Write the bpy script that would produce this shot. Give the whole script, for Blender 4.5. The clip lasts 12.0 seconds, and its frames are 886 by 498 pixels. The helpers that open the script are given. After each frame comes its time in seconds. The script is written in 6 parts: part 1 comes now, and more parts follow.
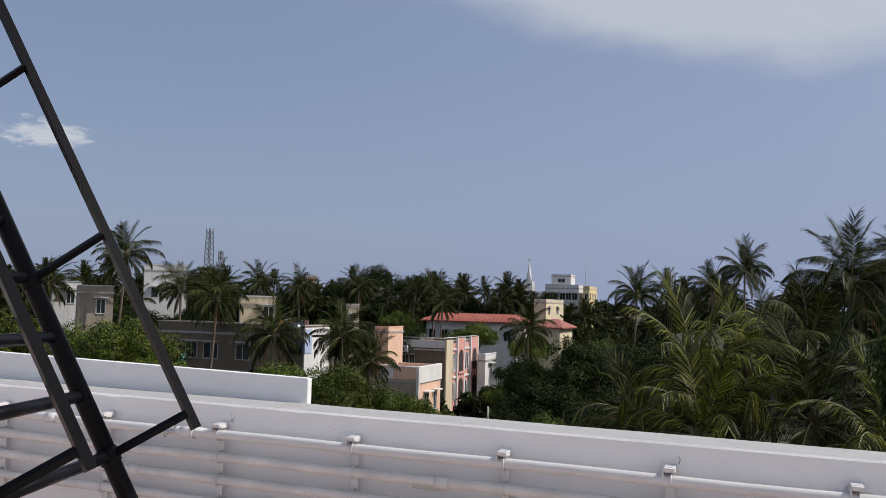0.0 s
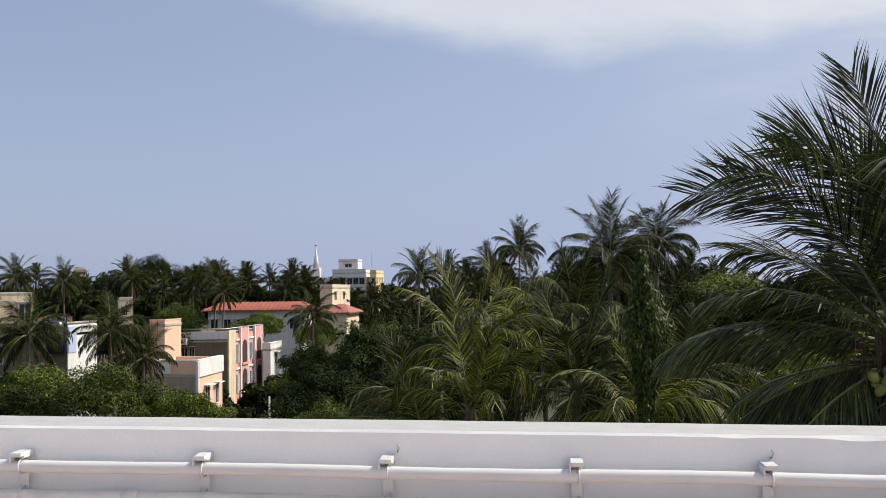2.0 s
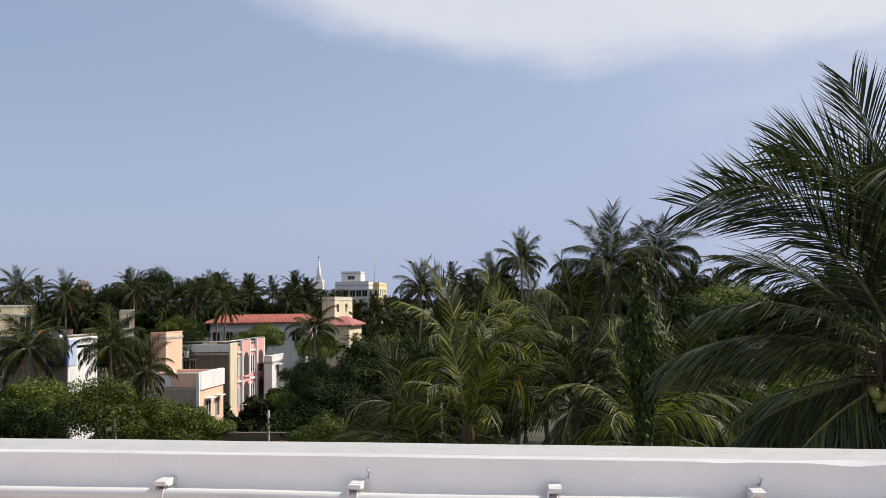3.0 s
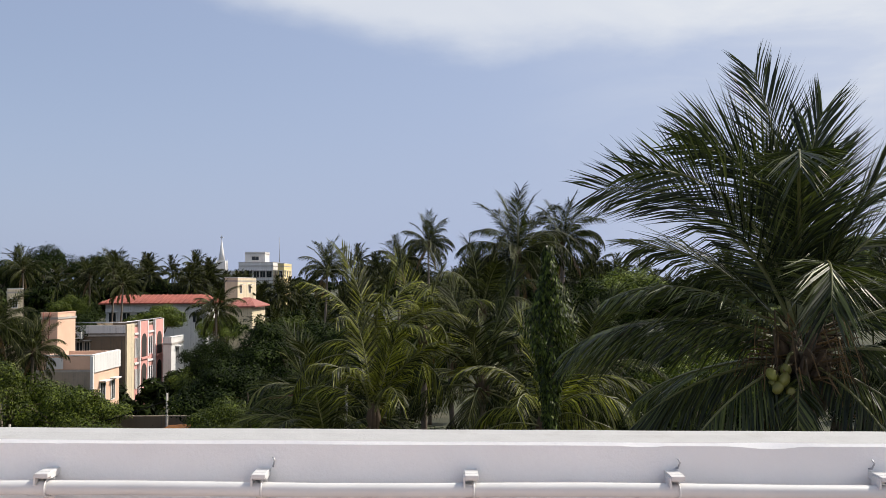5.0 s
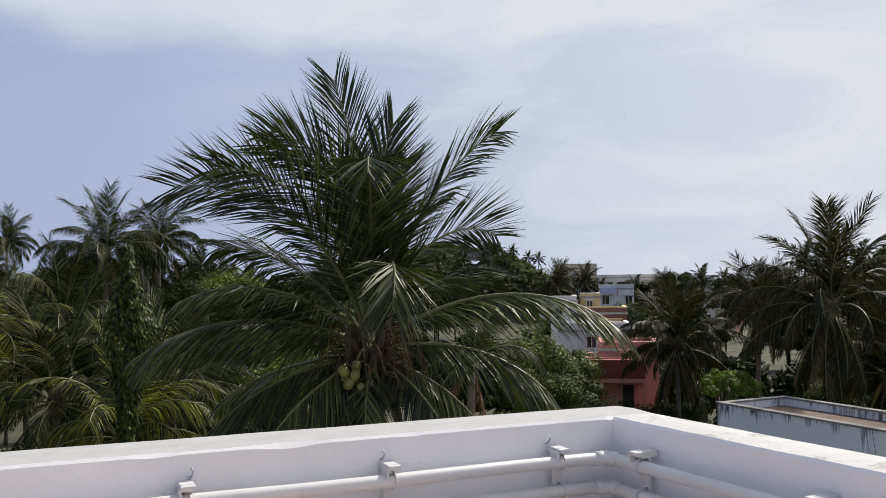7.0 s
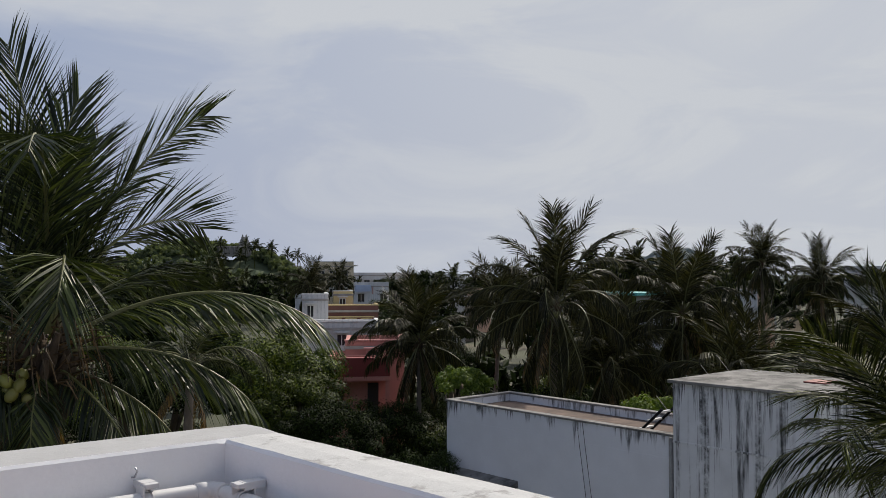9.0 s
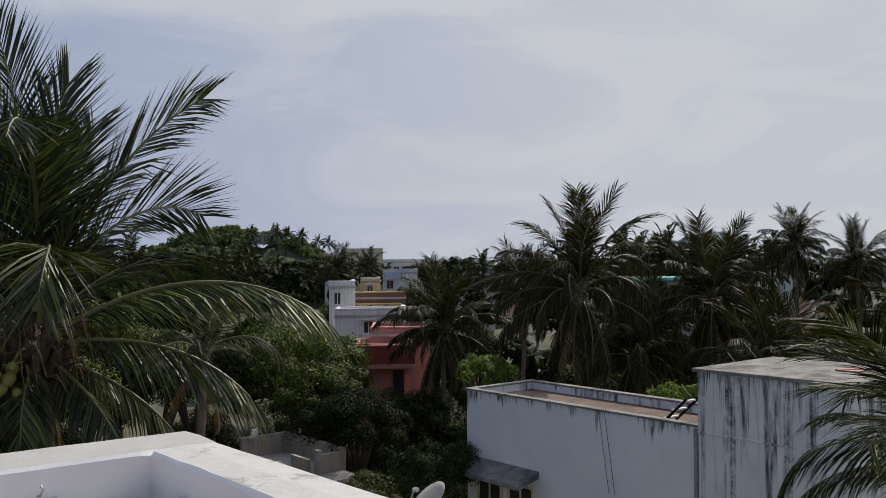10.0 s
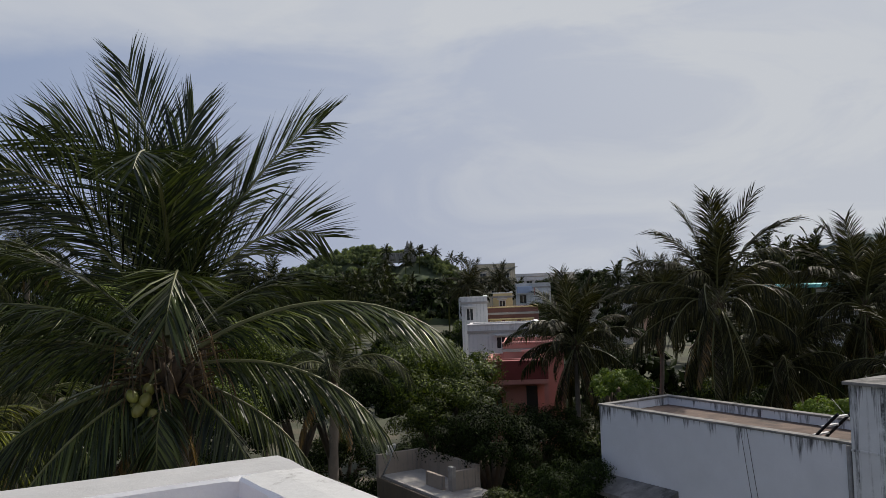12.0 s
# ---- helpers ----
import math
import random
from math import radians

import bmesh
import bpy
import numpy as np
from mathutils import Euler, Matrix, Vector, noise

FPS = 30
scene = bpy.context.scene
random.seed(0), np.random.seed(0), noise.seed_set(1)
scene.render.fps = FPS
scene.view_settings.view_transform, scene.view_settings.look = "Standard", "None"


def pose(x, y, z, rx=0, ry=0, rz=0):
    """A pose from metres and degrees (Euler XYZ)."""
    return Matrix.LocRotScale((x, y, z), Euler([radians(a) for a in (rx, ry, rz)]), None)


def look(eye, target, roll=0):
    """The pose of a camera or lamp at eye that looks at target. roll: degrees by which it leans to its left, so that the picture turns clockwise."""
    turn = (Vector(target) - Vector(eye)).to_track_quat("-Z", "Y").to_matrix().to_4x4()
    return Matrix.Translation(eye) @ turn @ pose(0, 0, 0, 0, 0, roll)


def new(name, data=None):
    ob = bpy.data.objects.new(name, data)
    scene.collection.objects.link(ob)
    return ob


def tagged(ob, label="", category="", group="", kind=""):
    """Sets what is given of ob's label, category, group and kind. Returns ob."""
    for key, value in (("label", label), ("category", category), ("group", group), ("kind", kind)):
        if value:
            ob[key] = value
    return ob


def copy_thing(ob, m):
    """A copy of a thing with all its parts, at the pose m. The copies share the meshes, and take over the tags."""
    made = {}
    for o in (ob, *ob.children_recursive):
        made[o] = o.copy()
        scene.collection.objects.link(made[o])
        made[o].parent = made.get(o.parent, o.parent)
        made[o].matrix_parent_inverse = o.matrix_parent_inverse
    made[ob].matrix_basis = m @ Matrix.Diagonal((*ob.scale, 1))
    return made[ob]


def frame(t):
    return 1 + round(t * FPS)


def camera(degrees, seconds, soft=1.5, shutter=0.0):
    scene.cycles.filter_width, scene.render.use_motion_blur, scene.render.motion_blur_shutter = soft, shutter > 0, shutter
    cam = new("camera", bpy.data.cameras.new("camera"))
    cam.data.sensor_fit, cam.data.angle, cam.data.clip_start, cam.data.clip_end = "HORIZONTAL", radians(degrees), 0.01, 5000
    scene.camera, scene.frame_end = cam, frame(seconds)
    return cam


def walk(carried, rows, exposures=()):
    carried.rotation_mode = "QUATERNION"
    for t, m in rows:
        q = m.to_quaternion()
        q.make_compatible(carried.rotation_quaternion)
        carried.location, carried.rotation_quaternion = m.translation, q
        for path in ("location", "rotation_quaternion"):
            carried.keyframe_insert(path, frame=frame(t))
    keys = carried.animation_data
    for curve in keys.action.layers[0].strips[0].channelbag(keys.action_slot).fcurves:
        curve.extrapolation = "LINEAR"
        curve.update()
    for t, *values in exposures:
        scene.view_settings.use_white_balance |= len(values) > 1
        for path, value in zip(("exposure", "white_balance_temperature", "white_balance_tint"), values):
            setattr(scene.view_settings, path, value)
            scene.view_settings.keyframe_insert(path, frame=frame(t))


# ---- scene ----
cam = camera(54.71, 12.0, soft=0.5)
PATH = [
    (0, look((-0.456, -4.573, 11.618), (-3.888, 4.799, 12.242), 1.42)),
    (0.5, look((-0.323, -4.454, 11.598), (-2.690, 5.242, 12.227), 1.08)),
    (1, look((-0.268, -4.237, 11.598), (-1.817, 5.624, 12.198), 0.81)),
    (1.5, look((-0.243, -4.111, 11.587), (-1.233, 5.826, 12.108), -0.01)),
    (2, look((-0.178, -3.942, 11.580), (-1.220, 5.993, 12.047), -0.85)),
    (2.5, look((-0.056, -3.824, 11.600), (-1.180, 6.094, 12.210), -0.90)),
    (4.5, look((-0.096, -3.624, 11.593), (-0.556, 6.352, 12.097), -0.70)),
    (5, look((-0.113, -3.552, 11.582), (-0.109, 6.440, 11.974), -0.32)),
    (5.5, look((-0.103, -3.510, 11.570), (0.958, 6.428, 11.903), 0.65)),
    (6, look((-0.021, -3.505, 11.555), (2.481, 6.173, 11.829), 1.20)),
    (6.5, look((0.093, -3.504, 11.557), (3.739, 5.805, 11.803), 0.39)),
    (7, look((0.286, -3.451, 11.563), (4.625, 5.551, 11.948), -0.57)),
    (7.5, look((0.436, -3.424, 11.561), (5.614, 5.118, 12.043), -0.65)),
    (9.5, look((1.472, -3.191, 11.566), (8.195, 4.206, 11.871), 0.04)),
    (10, look((1.714, -3.121, 11.573), (8.074, 4.594, 11.753), -0.50)),
    (10.5, look((1.834, -3.224, 11.596), (7.529, 4.991, 11.877), -1.31)),
    (11, look((1.920, -3.232, 11.586), (7.053, 5.340, 12.008), -1.94)),
    (11.5, look((1.958, -3.112, 11.572), (7.032, 5.493, 12.034), -2.00)),
    (12, look((1.962, -3.094, 11.574), (7.054, 5.504, 11.963), -2.18)),
]
EXPOSURES = ((0.0, -0.12, 6300, 11), (0.5, 0.03, 6350, 11), (1.0, 0.18, 6450, 10), (1.5, 0.3, 6550, 10), (6.5, 0.35, 6550, 10), (7.5, 0.1, 6500, 10), (9.5, -0.1, 6500, 10), (12.0, -0.13, 6500, 10))
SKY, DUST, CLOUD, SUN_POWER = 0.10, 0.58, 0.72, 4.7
# exposure follows the clip's camera, which darkens towards the bright side of the sky
walk(cam, PATH, EXPOSURES)

# ---------------------------------------------------------------- light
SUN_AZ, SUN_EL = 69.0, 45.0      # degrees clockwise from +y, and above the horizon


def make_world():
    w = bpy.data.worlds.new("sky_world")
    scene.world = w
    w.use_nodes = True
    n, l = w.node_tree.nodes, w.node_tree.links
    n.clear()

    def add(kind, **kw):
        node = n.new(kind)
        for k, v in kw.items():
            if k == "op":
                node.operation = v
            elif k == "ins":
                for i, val in v.items():
                    node.inputs[i].default_value = val
        return node

    def math_(op, a, b=None, c=None, clamp=False):
        m = n.new("ShaderNodeMath")
        m.operation, m.use_clamp = op, clamp
        for i, v in enumerate((a, b, c)):
            if v is None:
                continue
            if isinstance(v, (int, float)):
                m.inputs[i].default_value = v
            else:
                l.new(v, m.inputs[i])
        return m.outputs[0]

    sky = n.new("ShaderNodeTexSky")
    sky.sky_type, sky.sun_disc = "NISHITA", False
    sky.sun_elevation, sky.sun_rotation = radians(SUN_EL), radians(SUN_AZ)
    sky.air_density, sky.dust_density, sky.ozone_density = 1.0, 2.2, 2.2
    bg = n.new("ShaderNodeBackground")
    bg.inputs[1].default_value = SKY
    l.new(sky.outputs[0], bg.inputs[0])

    tc = n.new("ShaderNodeTexCoord")
    sep = n.new("ShaderNodeSeparateXYZ")
    l.new(tc.outputs["Generated"], sep.inputs[0])
    el = math_("MULTIPLY", math_("ARCSINE", sep.outputs[2]), 57.29578)
    az = math_("MULTIPLY", math_("ARCTAN2", sep.outputs[0], sep.outputs[1]), 57.29578)

    # flat coordinates of the cloud layer: degrees of azimuth and elevation
    comb = n.new("ShaderNodeCombineXYZ")
    l.new(az, comb.inputs[0])
    l.new(math_("MULTIPLY", el, 2.6), comb.inputs[1])

    def cloud_noise(scale, detail, rough, offset=0.0, warp=0.0):
        mp = n.new("ShaderNodeVectorMath")
        mp.operation = "ADD"
        mp.inputs[1].default_value = (offset, offset * 0.7, offset * 1.3)
        l.new(comb.outputs[0], mp.inputs[0])
        t = n.new("ShaderNodeTexNoise")
        t.inputs["Scale"].default_value = scale
        t.inputs["Detail"].default_value = detail
        t.inputs["Roughness"].default_value = rough
        t.inputs["Distortion"].default_value = warp
        l.new(mp.outputs[0], t.inputs["Vector"])
        return t.outputs[0]

    def smooth(x, lo, hi):
        m = n.new("ShaderNodeMapRange")
        m.interpolation_type = "SMOOTHSTEP"
        l.new(x, m.inputs[0])
        m.inputs[1].default_value, m.inputs[2].default_value = lo, hi
        return m.outputs[0]

    # the high sheet of cloud: its lower edge sinks from 19 to 15 degrees, then dissolves into haze
    edge = math_("ADD", 14.6, math_("MULTIPLY", math_("POWER", math_("MAXIMUM", math_("SUBTRACT", 4.0, az), 0.0), 1.45), 0.052))
    wob = math_("MULTIPLY", math_("SUBTRACT", cloud_noise(0.13, 5, 0.55, 3.0), 0.5), 3.2)
    sheet = smooth(math_("ADD", math_("SUBTRACT", el, edge), wob), -0.8, 2.6)
    sheet = math_("MULTIPLY", sheet, math_("ADD", 0.62, math_("MULTIPLY", cloud_noise(0.06, 6, 0.6, 9.0, 0.6), 0.35)))
    # the sheet breaks up into open sky overhead
    sheet = math_("MULTIPLY", sheet, math_("SUBTRACT", 1.0, math_("MULTIPLY", smooth(el, 24.0, 50.0), 0.75)))
    # thin haze that thickens towards the sun
    veil = math_("ADD", 0.50, math_("MULTIPLY", smooth(az, -50.0, 60.0), 0.42))
    low = math_("MULTIPLY", smooth(el, 16.0, -2.0), 0.30)
    veil = math_("ADD", veil, low, clamp=True)
    veil = math_("MULTIPLY", veil, smooth(el, -6.0, 0.0))
    haze = math_("MULTIPLY", smooth(az, 0.0, 62.0), 0.84)
    streak = math_("MULTIPLY", smooth(cloud_noise(0.05, 7, 0.6, 21.0, 1.2), 0.40, 0.66), 0.60)
    streak = math_("MULTIPLY", streak, smooth(az, 0.0, 30.0))
    # one small heap of cloud far to the west
    dx = math_("MULTIPLY", math_("SUBTRACT", az, -45.2), 0.36)
    dy = math_("MULTIPLY", math_("SUBTRACT", el, 9.6), 1.05)
    ball = math_("SQRT", math_("ADD", math_("MULTIPLY", dx, dx), math_("MULTIPLY", dy, dy)))
    heap = smooth(math_("ADD", ball, math_("MULTIPLY", math_("SUBTRACT", cloud_noise(0.75, 6, 0.62, 5.0), 0.5), 2.4)), 1.0, 0.35)
    heap = math_("MULTIPLY", heap, 0.92)
    cover = math_("MAXIMUM", sheet, haze)
    cover = math_("MAXIMUM", cover, heap)
    cover = math_("ADD", cover, math_("MULTIPLY", streak, 0.5), clamp=True)
    cover = math_("MULTIPLY", cover, smooth(el, -4.0, 0.0))

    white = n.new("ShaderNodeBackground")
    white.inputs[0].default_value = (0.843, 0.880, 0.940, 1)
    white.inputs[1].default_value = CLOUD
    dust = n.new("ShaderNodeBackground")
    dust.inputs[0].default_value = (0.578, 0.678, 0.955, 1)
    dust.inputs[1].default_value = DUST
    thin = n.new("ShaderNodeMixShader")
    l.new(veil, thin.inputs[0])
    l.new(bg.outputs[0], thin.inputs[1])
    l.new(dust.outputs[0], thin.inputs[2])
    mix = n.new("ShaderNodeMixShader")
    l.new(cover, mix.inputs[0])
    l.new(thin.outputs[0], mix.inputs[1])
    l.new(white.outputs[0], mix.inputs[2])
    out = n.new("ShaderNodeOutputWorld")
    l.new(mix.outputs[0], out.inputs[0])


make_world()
sun = new("sun", bpy.data.lights.new("sun", "SUN"))
sun.data.energy, sun.data.angle, sun.data.color = SUN_POWER, radians(0.6), (1.0, 0.93, 0.82)
_a, _e = radians(SUN_AZ), radians(SUN_EL)
sun.matrix_world = look((60 * math.sin(_a), 60 * math.cos(_a), 60), (60 * math.sin(_a) - math.sin(_a) * math.cos(_e), 60 * math.cos(_a) - math.cos(_a) * math.cos(_e), 60 - math.sin(_e)))

# ---------------------------------------------------------------- materials


def rgba(c):
    return (c[0], c[1], c[2], 1)


def material(name, base, rough=0.8, vary=0.25, scale=3.0, fine=40.0, bump=0.25, metal=0.0, streak=None, drip=None, stain=None, per_object=0.0, spec=0.5, dist=0.01):
    """A procedural surface: broad and fine variation, relief, and, where given, dark runs of damp (streak) or blotches (stain)."""
    m = bpy.data.materials.new(name)
    m.use_nodes = True
    n, l = m.node_tree.nodes, m.node_tree.links
    b = n["Principled BSDF"]
    b.inputs["Roughness"].default_value, b.inputs["Metallic"].default_value = rough, metal
    b.inputs["Specular IOR Level"].default_value = spec
    geo = n.new("ShaderNodeNewGeometry")

    def noise_(sc, detail=4, rough_=0.55, stretch=None):
        t = n.new("ShaderNodeTexNoise")
        t.inputs["Scale"].default_value, t.inputs["Detail"].default_value, t.inputs["Roughness"].default_value = sc, detail, rough_
        if stretch:
            v = n.new("ShaderNodeVectorMath")
            v.operation = "MULTIPLY"
            v.inputs[1].default_value = stretch
            l.new(geo.outputs["Position"], v.inputs[0])
            l.new(v.outputs[0], t.inputs["Vector"])
        else:
            l.new(geo.outputs["Position"], t.inputs["Vector"])
        return t.outputs[0]

    def ramp(x, lo, hi, a=0.0, z=1.0):
        r = n.new("ShaderNodeMapRange")
        l.new(x, r.inputs[0])
        r.inputs[1].default_value, r.inputs[2].default_value, r.inputs[3].default_value, r.inputs[4].default_value = lo, hi, a, z
        return r.outputs[0]

    def mix(fac, a, c):
        x = n.new("ShaderNodeMix")
        x.data_type = "RGBA"
        l.new(fac, x.inputs[0])
        for i, v in ((6, a), (7, c)):
            if isinstance(v, tuple):
                x.inputs[i].default_value = v
            else:
                l.new(v, x.inputs[i])
        return x.outputs[2]

    dark, light = tuple(c * (1 - vary) for c in base), tuple(min(1, c * (1 + vary * 0.6)) for c in base)
    col = mix(ramp(noise_(scale), 0.3, 0.7), rgba(dark), rgba(light))
    col = mix(ramp(noise_(fine, 3), 0.35, 0.8, 0.0, 0.5), col, rgba(tuple(c * (1 - vary * 0.8) for c in base)))
    if stain:
        col = mix(ramp(noise_(scale * 0.45, 7, 0.7), 0.55, 0.62, 0, 0.75), col, rgba(stain))
    if streak:
        s = ramp(noise_(1.0, 6, 0.7, (6.5, 6.5, 0.14)), 0.50, 0.60)
        k = ramp(noise_(5.0, 6, 0.75), 0.36, 0.60)
        mm = n.new("ShaderNodeMath")
        mm.operation = "MULTIPLY"
        l.new(s, mm.inputs[0])
        l.new(k, mm.inputs[1])
        col = mix(mm.outputs[0], col, rgba(streak))
    if drip:
        # runs of black damp that start at the coping and end at uneven lengths
        ztop, length, amount, tone = drip
        px = n.new("ShaderNodeSeparateXYZ")
        l.new(geo.outputs["Position"], px.inputs[0])
        down = n.new("ShaderNodeMath")
        down.operation = "SUBTRACT"
        down.inputs[0].default_value = ztop
        l.new(px.outputs[2], down.inputs[1])
        reach = ramp(noise_(1.0, 4, 0.7, (3.4, 3.4, 0.05)), 0.46, 0.74, 0.02, length)
        q = n.new("ShaderNodeMath")
        q.operation = "DIVIDE"
        l.new(down.outputs[0], q.inputs[0])
        l.new(reach, q.inputs[1])
        run = ramp(q.outputs[0], 1.0, 0.55, 0.0, amount)
        fray = ramp(noise_(1.0, 6, 0.75, (7.0, 7.0, 0.7)), 0.42, 0.60)
        mm = n.new("ShaderNodeMath")
        mm.operation = "MULTIPLY"
        l.new(run, mm.inputs[0])
        l.new(fray, mm.inputs[1])
        col = mix(mm.outputs[0], col, rgba(tone))
    if per_object:
        oi = n.new("ShaderNodeObjectInfo")
        h = n.new("ShaderNodeHueSaturation")
        l.new(ramp(oi.outputs["Random"], 0, 1, 1 - per_object, 1 + per_object), h.inputs["Value"])
        l.new(ramp(oi.outputs["Random"], 0, 1, 0.5 - per_object * 0.06, 0.5 + per_object * 0.05), h.inputs["Hue"])
        l.new(col, h.inputs["Color"])
        col = h.outputs[0]
    l.new(col, b.inputs["Base Color"])
    if bump:
        bp = n.new("ShaderNodeBump")
        bp.inputs["Strength"].default_value, bp.inputs["Distance"].default_value = bump, dist
        l.new(noise_(fine, 5, 0.65), bp.inputs["Height"])
        l.new(bp.outputs[0], b.inputs["Normal"])
    return m


def leaf_material(name, base, tip, gloss=0.42, trans=0.3, per_object=0.3, spec=0.5):
    """Leaves: colour varies leaf by leaf and plant by plant, and some light passes through."""
    m = bpy.data.materials.new(name)
    m.use_nodes = True
    n, l = m.node_tree.nodes, m.node_tree.links
    b = n["Principled BSDF"]
    b.inputs["Roughness"].default_value = gloss
    b.inputs["Specular IOR Level"].default_value = spec
    geo, oi = n.new("ShaderNodeNewGeometry"), n.new("ShaderNodeObjectInfo")
    x = n.new("ShaderNodeMix")
    x.data_type = "RGBA"
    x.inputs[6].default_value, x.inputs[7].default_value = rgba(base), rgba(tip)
    # skews most leaves towards the dark base, as shade within the foliage
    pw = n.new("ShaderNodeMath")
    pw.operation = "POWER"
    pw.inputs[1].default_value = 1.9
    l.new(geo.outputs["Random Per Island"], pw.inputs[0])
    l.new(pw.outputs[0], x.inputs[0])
    h = n.new("ShaderNodeHueSaturation")
    r = n.new("ShaderNodeMapRange")
    r.inputs[3].default_value, r.inputs[4].default_value = 1 - per_object, 1 + per_object
    l.new(oi.outputs["Random"], r.inputs[0])
    l.new(r.outputs[0], h.inputs["Value"])
    l.new(x.outputs[2], h.inputs["Color"])
    l.new(h.outputs[0], b.inputs["Base Color"])
    t = n.new("ShaderNodeBsdfTranslucent")
    g = n.new("ShaderNodeMix")
    g.data_type, g.blend_type = "RGBA", "MULTIPLY"
    g.inputs[0].default_value = 1.0
    g.inputs[7].default_value = (1.5, 1.6, 0.6, 1)
    l.new(h.outputs[0], g.inputs[6])
    l.new(g.outputs[2], t.inputs[0])
    ms = n.new("ShaderNodeMixShader")
    ms.inputs[0].default_value = trans
    l.new(b.outputs[0], ms.inputs[1])
    l.new(t.outputs[0], ms.inputs[2])
    l.new(ms.outputs[0], n["Material Output"].inputs[0])
    return m


